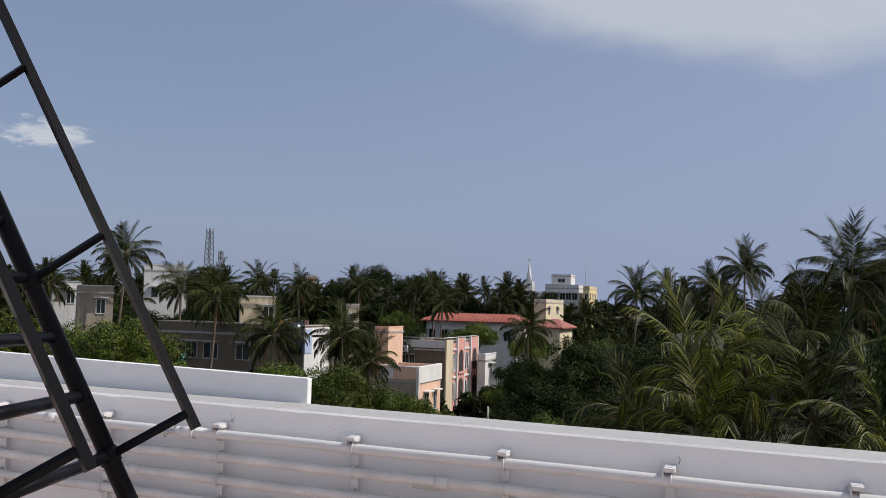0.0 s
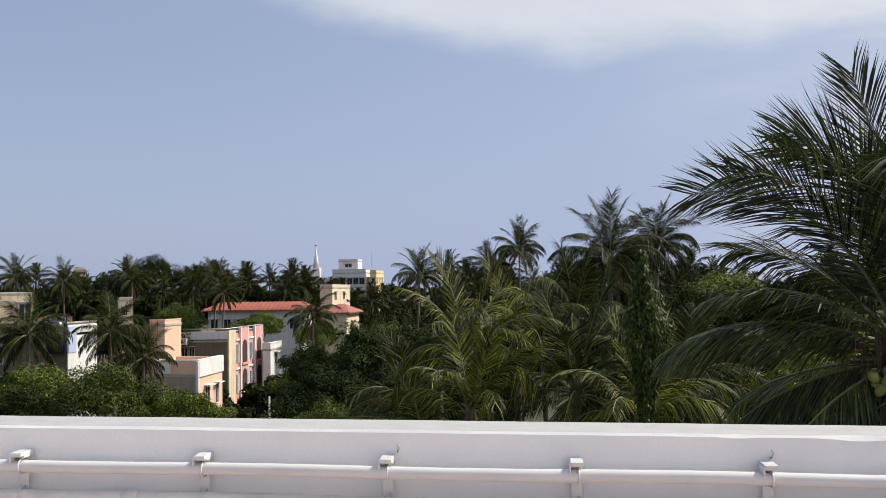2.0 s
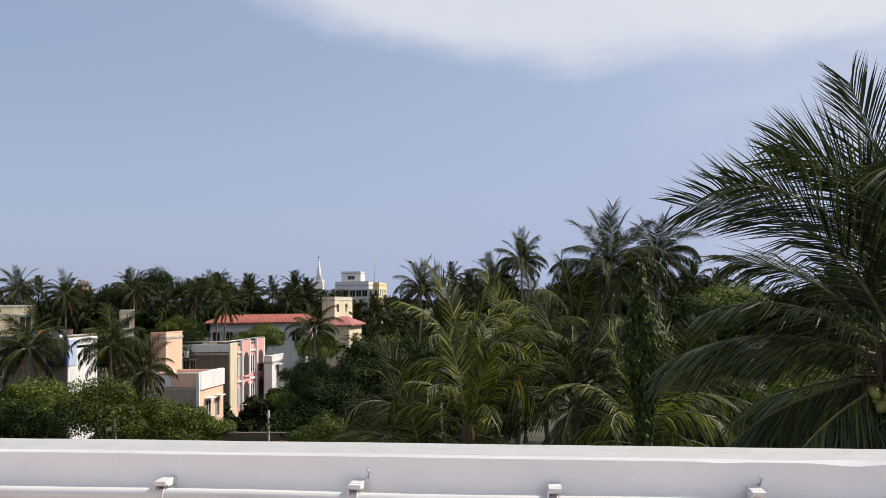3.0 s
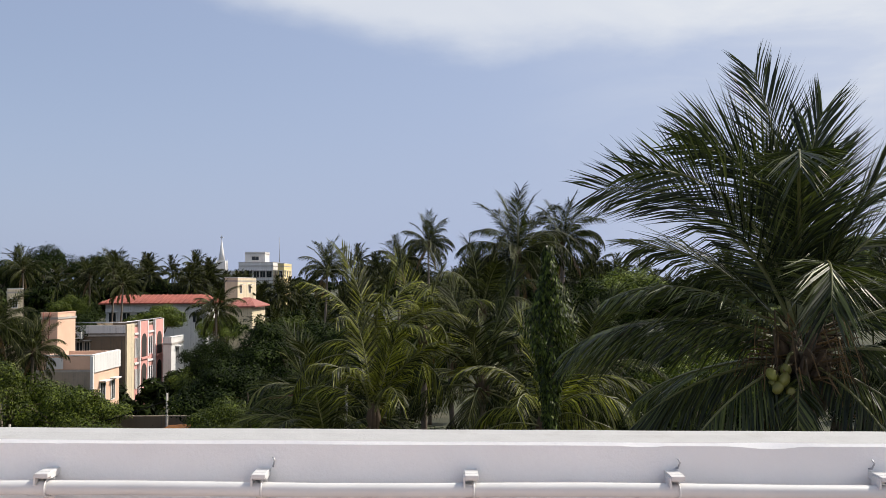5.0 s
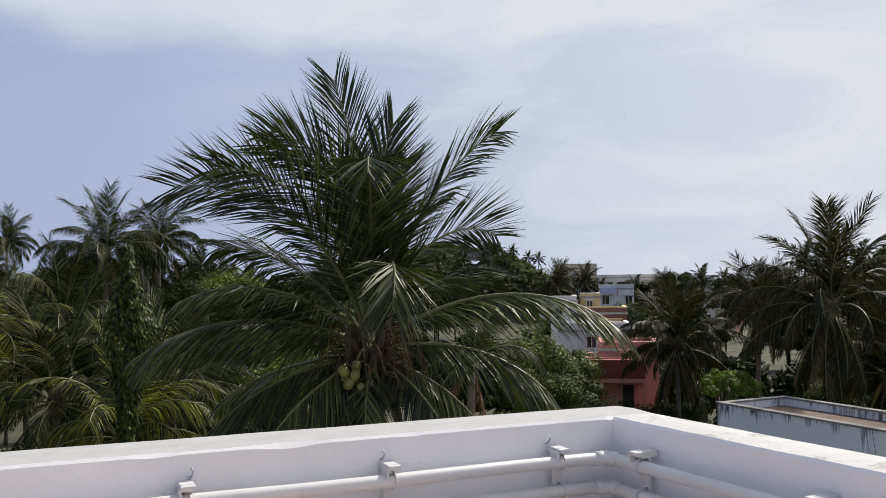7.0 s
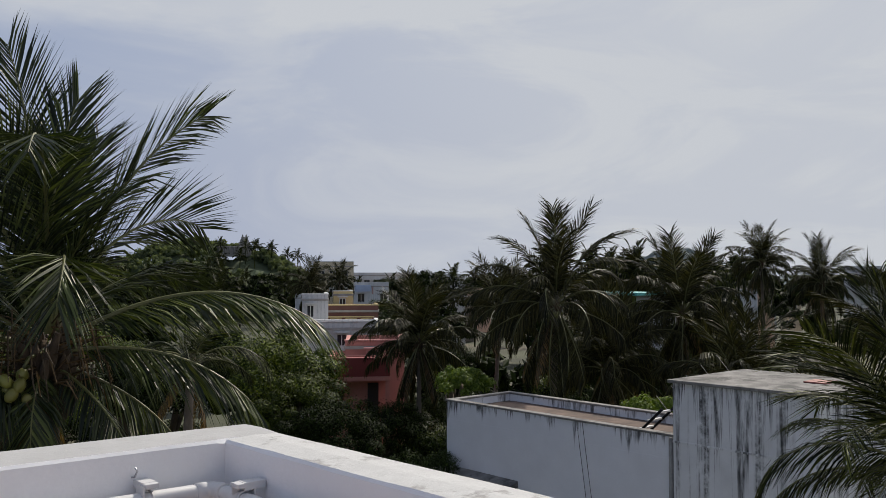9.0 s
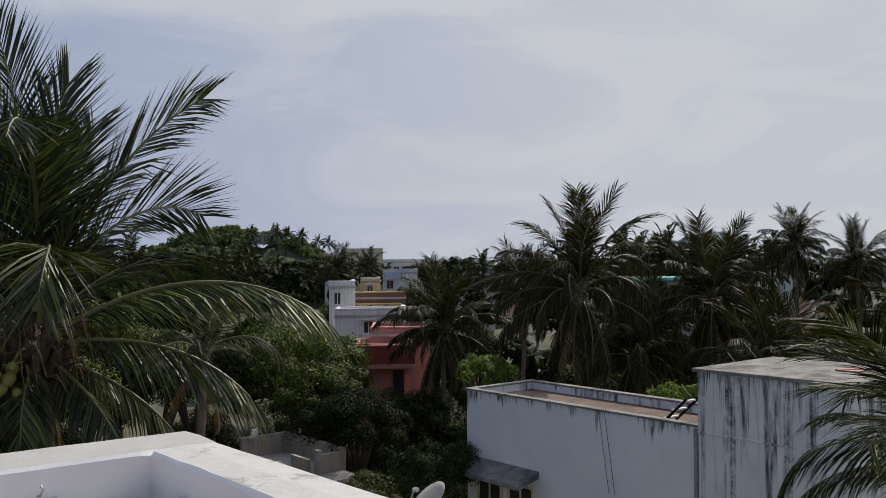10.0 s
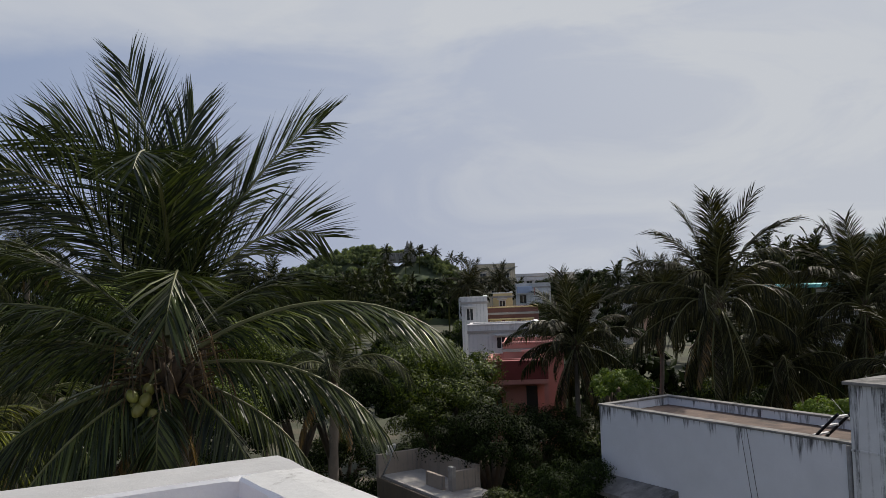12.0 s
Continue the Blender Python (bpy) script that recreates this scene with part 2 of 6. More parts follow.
M = {
    # wall white raised and coping whites lowered to even out shade and sun
    "white": material("white_limewash", (0.80, 0.792, 0.802), 0.85, 0.07, 1.6, 60, 0.35, dist=0.006),
    "white_top": material("worn_coping_toned_for_sun", (0.375, 0.373, 0.375), 0.8, 0.08, 7.0, 45, 0.5, stain=(0.33, 0.325, 0.32), dist=0.006),
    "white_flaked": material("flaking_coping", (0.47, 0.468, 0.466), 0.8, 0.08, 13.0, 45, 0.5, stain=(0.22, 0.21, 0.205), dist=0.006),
    "pipe": material("white_painted_pipe", (0.60, 0.592, 0.592), 0.38, 0.06, 4, 70, 0.08, dist=0.003),
    "pipe_dirty": material("white_pipe_dusty", (0.62, 0.60, 0.58), 0.5, 0.2, 5, 60, 0.12, dist=0.003),
    "roof_floor": material("pinkish_roof_tiles", (0.60, 0.47, 0.42), 0.8, 0.18, 1.2, 30, 0.3, stain=(0.50, 0.44, 0.40)),
    "black_steel": material("black_enamel_steel", (0.005, 0.005, 0.007), 0.36, 0.35, 6, 80, 0.1, dist=0.002, spec=0.10),
    "chrome": material("dull_chrome", (0.55, 0.55, 0.56), 0.3, 0.15, 9, 90, 0.05, metal=1.0, dist=0.001),
    "ground": material("earth_and_weeds", (0.05, 0.055, 0.028), 0.95, 0.5, 0.12, 1.5, 0.6, stain=(0.11, 0.09, 0.06), dist=0.1),
    "stained": material("white_wall_with_damp_runs", (0.66, 0.67, 0.71), 0.9, 0.08, 1.3, 30, 0.35, drip=(8.66, 0.85, 0.95, (0.045, 0.045, 0.05))),
    "damp": material("weathered_tower_plaster", (0.60, 0.61, 0.63), 0.9, 0.12, 1.6, 30, 0.4, streak=(0.05, 0.05, 0.052), drip=(9.66, 4.2, 0.97, (0.03, 0.03, 0.033))),
    "mossy": material("blackened_cement_coping", (0.22, 0.21, 0.20), 0.95, 0.5, 2.6, 25, 0.6, stain=(0.045, 0.045, 0.042)),
    "screed": material("rusty_brown_screed", (0.13, 0.090, 0.072), 0.95, 0.45, 2.6, 22, 0.5, stain=(0.04, 0.034, 0.032)),
    "verandah": material("red_brown_verandah", (0.20, 0.095, 0.075), 0.9, 0.25, 0.9, 12, 0.2),
    "cement": material("grey_cement_slab", (0.40, 0.37, 0.34), 0.9, 0.22, 1.5, 28, 0.5, stain=(0.26, 0.23, 0.21)),
    "pink": material("pink_plaster", (0.62, 0.31, 0.28), 0.85, 0.14, 0.8, 14, 0.2),
    "cream": material("cream_plaster", (0.66, 0.56, 0.40), 0.85, 0.12, 0.8, 14, 0.2, streak=(0.32, 0.27, 0.20)),
    "peach": material("peach_plaster", (0.70, 0.46, 0.34), 0.85, 0.12, 0.8, 14, 0.2),
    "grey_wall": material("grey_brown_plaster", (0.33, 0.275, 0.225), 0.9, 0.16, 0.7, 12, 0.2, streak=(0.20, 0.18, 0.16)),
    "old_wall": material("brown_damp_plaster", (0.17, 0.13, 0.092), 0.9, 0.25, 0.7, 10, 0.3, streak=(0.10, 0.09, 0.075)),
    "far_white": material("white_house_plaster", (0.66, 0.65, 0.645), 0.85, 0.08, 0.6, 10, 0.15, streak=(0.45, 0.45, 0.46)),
    "yellow": material("yellow_plaster", (0.66, 0.53, 0.27), 0.85, 0.1, 0.8, 12, 0.15),
    "salmon": material("salmon_plaster", (0.52, 0.22, 0.185), 0.85, 0.12, 0.9, 14, 0.2),
    "deep_red": material("dark_red_paint", (0.19, 0.032, 0.03), 0.8, 0.15, 1.0, 14, 0.2),
    "red_roof": material("red_clay_roof_tiles", (0.31, 0.088, 0.062), 0.8, 0.25, 1.2, 12, 0.4),
    "rust_roof": material("rusty_red_sheet", (0.30, 0.10, 0.08), 0.7, 0.3, 1.2, 12, 0.4),
    "blue": material("pale_blue_paint", (0.36, 0.43, 0.60), 0.8, 0.1, 1.0, 12, 0.1),
    "navy": material("navy_sheet", (0.03, 0.045, 0.11), 0.7, 0.2, 1.0, 12, 0.1),
    "teal": material("turquoise_sheet", (0.12, 0.46, 0.44), 0.6, 0.15, 1.0, 12, 0.1),
    "orange": material("orange_tarpaulin", (0.75, 0.25, 0.03), 0.6, 0.2, 2.0, 12, 0.3),
    "glass": material("dark_window_glass", (0.03, 0.035, 0.04), 0.12, 0.3, 1.0, 9, 0.0),
    # near-black colour on flat faces, in place of the shade of an opening
    "shade": material("painted_dark_opening", (0.035, 0.03, 0.028), 0.9, 0.3, 1.0, 9, 0.0),
    "galv": material("galvanised_steel", (0.45, 0.45, 0.47), 0.45, 0.2, 3, 20, 0.1, metal=0.6),
    "dish": material("grey_dish_paint", (0.52, 0.52, 0.53), 0.5, 0.1, 4, 30, 0.05),
    "stone": material("grey_temple_stone", (0.30, 0.29, 0.28), 0.9, 0.25, 0.4, 4, 0.4),
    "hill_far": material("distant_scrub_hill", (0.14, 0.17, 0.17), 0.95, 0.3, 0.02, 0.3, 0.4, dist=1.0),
    "hill_near": material("wooded_hill_soil", (0.07, 0.09, 0.045), 0.95, 0.4, 0.1, 1.0, 0.4, dist=0.3),
    "trunk": material("palm_trunk_bark", (0.15, 0.12, 0.095), 0.95, 0.3, 2.0, 18, 0.7, stain=(0.10, 0.085, 0.07), dist=0.02),
    "bark": material("tree_bark", (0.13, 0.10, 0.075), 0.95, 0.3, 2.0, 18, 0.7, dist=0.02),
    "rachis": material("frond_midrib", (0.11, 0.112, 0.035), 0.5, 0.25, 3.0, 30, 0.1),
    "husk": material("brown_palm_fibre", (0.075, 0.05, 0.03), 0.95, 0.4, 5.0, 40, 0.6),
    "coconut": material("green_coconut", (0.17, 0.165, 0.035), 0.42, 0.2, 6.0, 40, 0.1, per_object=0.2),
    # green leaves: near-black low ends paint in crown shade, bright tips the sunlit leaves
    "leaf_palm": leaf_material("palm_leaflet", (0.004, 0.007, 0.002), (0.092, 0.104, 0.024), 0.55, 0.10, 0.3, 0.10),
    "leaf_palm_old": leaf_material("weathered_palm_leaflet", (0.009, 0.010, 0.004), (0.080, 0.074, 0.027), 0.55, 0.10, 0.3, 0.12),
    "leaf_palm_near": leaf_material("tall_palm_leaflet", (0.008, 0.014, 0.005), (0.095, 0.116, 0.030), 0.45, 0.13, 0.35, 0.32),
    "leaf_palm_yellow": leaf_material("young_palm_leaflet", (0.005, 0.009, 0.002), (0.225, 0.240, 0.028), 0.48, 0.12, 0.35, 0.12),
    "leaf_dry": leaf_material("dry_palm_leaflet", (0.06, 0.040, 0.020), (0.20, 0.115, 0.042), 0.7, 0.2, 0.2),
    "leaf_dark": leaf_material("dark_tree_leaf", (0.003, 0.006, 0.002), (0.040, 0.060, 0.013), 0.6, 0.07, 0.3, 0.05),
    # far paler than the other leaves: distance haze is put into this colour
    "leaf_hill_hazed": leaf_material("hazed_hill_tree_leaf", (0.080, 0.100, 0.058), (0.165, 0.190, 0.100), 0.7, 0.4, 0.2, 0.1),
    "leaf_mid": leaf_material("green_tree_leaf", (0.012, 0.023, 0.004), (0.175, 0.220, 0.030), 0.5, 0.12, 0.3, 0.12),
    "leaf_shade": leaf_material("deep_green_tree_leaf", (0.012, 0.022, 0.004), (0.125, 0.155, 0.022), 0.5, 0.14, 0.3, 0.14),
    "mast": material("weathered_mast_steel", (0.13, 0.13, 0.14), 0.6, 0.2, 2.0, 20, 0.1, metal=0.3),
    "leaf_creeper": leaf_material("creeper_leaf", (0.006, 0.013, 0.003), (0.090, 0.125, 0.018), 0.5, 0.12, 0.1, 0.15),
    "leaf_bright": leaf_material("fresh_tree_leaf", (0.055, 0.090, 0.012), (0.16, 0.21, 0.035), 0.6, 0.28, 0.2, 0.22),
}

# ---------------------------------------------------------------- mesh helpers


def from_bm(name, bm, mat):
    me = bpy.data.meshes.new(name)
    bm.to_mesh(me)
    bm.free()
    for m in (mat if isinstance(mat, (list, tuple)) else [mat]):
        me.materials.append(m)
    return me


def part(name, bm, mat, parent=None, label="", smooth=False):
    """One mesh object, a thing or, with a parent, a part of it."""
    me = from_bm(name, bm, mat) if isinstance(bm, bmesh.types.BMesh) else bm
    if smooth:
        me.shade_smooth()
    ob = new(name, me)
    if parent:
        ob.parent = parent
    if label:
        ob["label"] = label
    return ob


def thing(name, label, category, at=(0, 0, 0), group="", kind=""):
    ob = new(name)
    ob.location = at
    ob.empty_display_size = 0.2
    return tagged(ob, label, category, group, kind)


def box(bm, lo, hi, bevel=0.0, mat=0):
    x0, y0, z0 = lo
    x1, y1, z1 = hi
    ret = bmesh.ops.create_cube(bm, size=1.0, matrix=Matrix.Translation(((x0 + x1) / 2, (y0 + y1) / 2, (z0 + z1) / 2)) @ Matrix.Diagonal((x1 - x0, y1 - y0, z1 - z0, 1)))
    vs = ret["verts"]
    fs = {f for v in vs for f in v.link_faces}
    for f in fs:
        f.material_index = mat
    if bevel:
        es = list({e for v in vs for e in v.link_edges})
        bmesh.ops.bevel(bm, geom=es, offset=bevel, segments=2, affect="EDGES", profile=0.6)
    return bm


def boxed(lo, hi, bevel=0.0):
    return box(bmesh.new(), lo, hi, bevel)


def tube(bm, pts, radii, sides=8, caps=True, mat=0):
    """A tube along the points, with a radius at each."""
    pts = [Vector(p) for p in pts]
    if isinstance(radii, (int, float)):
        radii = [radii] * len(pts)
    rings, ref = [], None
    for i, p in enumerate(pts):
        t = (pts[min(i + 1, len(pts) - 1)] - pts[max(i - 1, 0)]).normalized()
        if ref is None:
            ref = Vector((0, 0, 1)) if abs(t.z) < 0.9 else Vector((1, 0, 0))
        u = t.cross(ref).normalized()
        v = u.cross(t)
        ref = v
        rings.append([bm.verts.new(p + (u * math.cos(a) + v * math.sin(a)) * radii[i]) for a in (2 * math.pi * k / sides for k in range(sides))])
    for a, b in zip(rings, rings[1:]):
        for k in range(sides):
            f = bm.faces.new((a[k], a[(k + 1) % sides], b[(k + 1) % sides], b[k]))
            f.smooth, f.material_index = sides > 4, mat
    if caps:
        bm.faces.new(rings[0][::-1]).material_index = mat
        bm.faces.new(rings[-1]).material_index = mat
    return bm


def tubed(pts, radii, sides=8):
    bm = tube(bmesh.new(), pts, radii, sides)
    bmesh.ops.recalc_face_normals(bm, faces=bm.faces)
    return bm


def ball(bm, centre, r, seg=10, rings=7, squash=(1, 1, 1)):
    bmesh.ops.create_uvsphere(bm, u_segments=seg, v_segments=rings, radius=r, matrix=Matrix.Translation(centre) @ Matrix.Diagonal((*squash, 1)))
    return bm

# ---------------------------------------------------------------- ground and own roof
GROUND_Z, ROOF_Z = 0.0, 10.0


def ground_sheet():
    bm = bmesh.new()
    bmesh.ops.create_grid(bm, x_segments=60, y_segments=60, size=2400)
    for v in bm.verts:
        v.co.y += 1200
        d = math.hypot(v.co.x, v.co.y)
        v.co.z = GROUND_Z - 0.05 + (noise.noise(v.co * 0.004) * 3.0 if d > 320 else 0)
    return tagged(part("ground", bm, M["ground"]), "earth and weeds under the palms and houses", "ground", kind="structure")


ground_sheet()

# the parapet: the north wall slopes very slightly, the east wall meets it a little out of square
SLOPE, EAST_TURN = -0.0103, -0.038
WX, WY = 2.92, 0.077            # inner corner of the parapet
TOP = 10.911                    # height of its top where x is 0
THICK_N, THICK_E = 0.32, 0.265
RAIL_Z = 10.730                 # axis of the top pipe where x is 0


def rough_wall(name, along0, along1, frame_fn, height_fn, thick, label, chips):
    """A long plastered wall with slightly wavy, chipped top edges. frame_fn(s, d) gives x, y for s along and d through the wall."""
    bm = bmesh.new()
    n = max(24, int((along1 - along0) / 0.05))
    rings = []
    for i in range(n + 1):
        s = along0 + (along1 - along0) * i / n
        top = height_fn(s)
        w = 0.003 * noise.noise((s * 1.7, 3.1, 0.0)) + 0.0015 * noise.noise((s * 7.0, 1.2, 0.0))
        chip = max(0.0, noise.noise((s * 6.0, chips, 0.4)) - 0.26) * 0.022
        prof = [(0.0, ROOF_Z), (0.0 + w, top - 0.20), (w, top - 0.012 - chip), (0.010 + chip + w, top + w), (thick * 0.5, top + 0.006 + w),
                (thick - 0.012 + w, top + w * 0.5), (thick, top - 0.014), (thick, 0.0)]
        ring = []
        for d, z in prof:
            x, y = frame_fn(s, d)
            ring.append(bm.verts.new((x, y, z)))
        rings.append(ring)
    for a, b in zip(rings, rings[1:]):
        for k in range(len(a) - 1):
            f = bm.faces.new((a[k], a[k + 1], b[k + 1], b[k]))
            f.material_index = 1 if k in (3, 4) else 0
    for r in (rings[0], rings[-1]):
        bm.faces.new(r)
    bmesh.ops.recalc_face_normals(bm, faces=bm.faces)
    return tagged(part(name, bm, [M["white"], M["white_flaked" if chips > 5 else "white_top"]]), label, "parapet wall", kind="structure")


def own_roof():
    floor = boxed((-9.0, -9.5, 9.75), (WX + 0.02, WY + 0.02, ROOF_Z))
    tagged(part("floor", floor, M["roof_floor"]), "pinkish tiled roof terrace floor, dusty", "floor", kind="structure")
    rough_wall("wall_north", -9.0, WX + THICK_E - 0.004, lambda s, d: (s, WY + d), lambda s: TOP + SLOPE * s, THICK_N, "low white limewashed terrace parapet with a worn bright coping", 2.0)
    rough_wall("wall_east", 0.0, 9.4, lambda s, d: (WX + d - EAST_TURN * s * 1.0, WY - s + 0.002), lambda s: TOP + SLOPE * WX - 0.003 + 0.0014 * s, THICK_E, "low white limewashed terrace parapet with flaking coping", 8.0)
    # the raised white wall behind the west end of the parapet
    bm = boxed((-14.0, 0.402, 0.0), (-3.19, 0.46, 11.0), 0.012)
    for v in bm.verts:
        if v.co.z > 5:
            v.co.z += 0.105 - 0.022 * (v.co.x + 3.19)
    tagged(part("wall_west_raised", bm, M["white"]), "higher plain white wall of the next terrace", "wall", kind="structure")
    # closing walls of the own building below, south and west
    tagged(part("wall_south", boxed((-9.0, -9.73, 0.0), (3.2, -9.5, 10.9), 0.01), M["white"]), "plain white parapet closing the terrace", "parapet wall", kind="structure")
    tagged(part("wall_west", boxed((-9.23, -9.5, 0.0), (-9.0, 0.08, 10.9), 0.01), M["white"]), "plain white parapet closing the terrace", "parapet wall", kind="structure")


own_roof()


PIPE_R, PIPE_STEP = 0.030, 0.137
BRACKETS = (-6.2, -5.35, -4.46, -3.58, -2.66, -1.75, -0.868, 0.0, 0.84, 1.694, 2.555)


def pipes():
    for k in range(4):
        z0 = RAIL_Z - PIPE_STEP * k
        pts = [(-8.9, 0.0 - 0.004 * k, z0 + SLOPE * -8.9)]
        pts += [(x, 0.004 * math.sin(x * 2.1 + k), z0 + SLOPE * x + 0.003 * math.sin(x * 3.3 + k)) for x in np.linspace(-8.0, WX - 0.20, 30)]
        cx, cz = WX - 0.085, z0 + SLOPE * WX
        pts += [(cx - 0.045, 0.0, cz), (cx - 0.02, -0.012, cz), (cx, -0.045, cz)]
        pts += [(cx + 0.038 * -y, y, cz + 0.002 * math.sin(y * 4)) for y in np.linspace(-0.12, -9.0, 22)]
        p = thing("water_pipe", "long white painted water pipe running along the parapet", "pipe", group="pipes along the parapet")
        part("pipe", tubed(pts, PIPE_R, 12), M["pipe"] if k == 0 else M["pipe_dirty"], p)
        elbow = [(cx - 0.085, 0, cz), (cx - 0.045, 0.0, cz), (cx - 0.015, -0.012, cz), (cx, -0.045, cz), (cx, -0.085, cz)]
        part("elbow", tubed(elbow, PIPE_R + 0.006, 12), M["pipe"], p, "white elbow joint")
        for x in ((-4.9,) if k == 0 else (-4.2, -2.1, 1.2)):
            part("coupling", tubed([(x - 0.04, 0, z0 + SLOPE * x), (x + 0.04, 0, z0 + SLOPE * x)], PIPE_R + 0.005, 12), M["pipe"], p, "white socket joint")


pipes()


def bracket():
    """A steel bracket: an arm out of the wall, an upright flat bar and a round clamp for each pipe."""
    b = thing("pipe_bracket", "white painted steel bracket clamping the pipes to the parapet", "bracket", (0, 0, 0), "pipe brackets")
    bm = boxed((-0.028, -0.012, 0.040), (0.028, 0.082, 0.070), 0.003)
    box(bm, (-0.028, -0.042, 0.050), (0.028, -0.006, 0.068), 0.003)
    part("arm", bm, M["pipe"], b)
    bm = boxed((-0.024, 0.032, -0.58), (0.024, 0.040, 0.045), 0.002)
    box(bm, (-0.034, -0.036, 0.018), (-0.026, 0.036, 0.060), 0.001)
    part("upright", bm, M["pipe"], b)
    for k in range(4):
        z = -PIPE_STEP * k
        pts = [(0.008, 0.036, z + 0.036)] + [(0.008, -0.034 * math.sin(a), z + 0.034 * math.cos(a)) for a in np.linspace(0.1, 3.04, 9)] + [(0.008, 0.036, z - 0.036)]
        part("clamp", tubed(pts, 0.0042, 6), M["pipe"], b)
    return b


_b = bracket()
_b.location = (BRACKETS[0], 0, RAIL_Z + SLOPE * BRACKETS[0])
for _x in BRACKETS[1:]:
    copy_thing(_b, pose(_x, 0, RAIL_Z + SLOPE * _x, 0, 0.6 * math.sin(_x * 5), 0))
for _y in (-0.23, -1.2, -2.25, -3.3, -4.3, -5.4, -6.5, -7.6):
    copy_thing(_b, pose(WX - 0.085 - 0.038 * _y, _y, RAIL_Z + SLOPE * WX, 0, 0.5, -90))


def wire_stubs():
    """Bent ends of reinforcing wire that stick out of the wall over the brackets."""
    for i, x in enumerate((-3.53, 0.86, 1.67, 2.52, -0.83)):
        z = RAIL_Z + SLOPE * x + 0.075
        pts = [(x, WY + 0.02, z), (x + 0.004, WY - 0.02, z + 0.006), (x + 0.012, WY - 0.028, z + 0.03), (x + 0.004, WY - 0.022, z + 0.045)]
        tagged(part("wire_stub", tubed(pts, 0.004, 6), M["galv"]), "short bent wire end sticking out of the white wall", "wire", group="wire stubs")


wire_stubs()


def outlet_cover():
    for x, z in ((-2.2, 10.585),):
        bm = boxed((x - 0.11, -0.005 + WY - 0.02, z - 0.035), (x + 0.11, WY + 0.01, z + 0.035), 0.02)
        tagged(part("wall_light", bm, M["pipe_dirty"], smooth=True), "oblong white bulkhead fitting on the parapet", "wall light")


outlet_cover()


def tap():
    x, z = -3.80, RAIL_Z + 0.039
    t = thing("water_tap", "small chrome tap on a white fitting at the top pipe", "tap", (x, 0, z))
    part("socket", tubed([(0.12, 0.0, 0), (0.0, 0.0, 0), (-0.05, -0.01, 0)], 0.033, 12), M["pipe"], t, "white threaded socket")
    part("flange", tubed([(0.03, 0, 0), (0.05, 0, 0)], 0.042, 14), M["pipe"], t)
    bm = tubed([(-0.04, -0.01, 0), (-0.10, -0.03, 0.002), (-0.135, -0.04, -0.004), (-0.15, -0.045, -0.035)], [0.012, 0.013, 0.011, 0.010], 10)
    part("spout", bm, M["chrome"], t, "chrome spout")
    bm = tubed([(-0.085, -0.025, 0.0), (-0.085, -0.025, 0.045)], 0.008, 8)
    box(bm, (-0.105, -0.031, 0.043), (-0.065, -0.019, 0.052), 0.003)
    part("handle", bm, M["chrome"], t, "chrome lever")


tap()


def roof_ladder():
    """The black steel ladder with a bar rail on either side, that leans up to the west."""
    n_dir, w_dir, width = Vector((-0.963, -0.269, 0)), Vector((0.269, -0.963, 0)), 0.77
    r0 = Vector((-2.34, -1.98, 0))

    def at(s, z, w=0.0):
        return r0 + n_dir * s + w_dir * w + Vector((0, 0, z))

    def st(z):      # stringer: how far along at a height
        return 0.30 + (z - 11.04) * 0.53

    def hr(z):
        return -0.01 + (z - 11.16) * 0.535

    lad = thing("roof_ladder", "black painted steel ladder with thin rails, leaning over the terrace", "ladder", at(st(10.0), 10.0))
    off = -lad.location

    def seg(name, a, b, r, sides=10):
        part(name, tubed([a + off, b + off], r, sides), M["black_steel"], lad)

    for w in (0.0, width):
        seg("stringer", at(st(10.0), 10.0, w), at(st(13.6), 13.6, w), 0.033, 14)
        seg("handrail", at(hr(11.15), 11.15, w), at(hr(13.6), 13.6, w), 0.021, 4)
        for z, zr in ((11.04, 11.205), (11.66, 11.84), (12.28, 12.46), (12.9, 13.08)):
            seg("rail_post", at(st(z), z, w), at(hr(zr), zr, w), 0.016, 4)
            seg("collar", at(st(z - 0.025), z - 0.025, w), at(st(z + 0.025), z + 0.025, w), 0.038, 14)
    for k in range(17):
        z = 10.205 + 0.209 * k
        seg("rung", at(st(z), z, 0), at(st(z), z, width), 0.022, 10)


roof_ladder()

# ---------------------------------------------------------------- palms


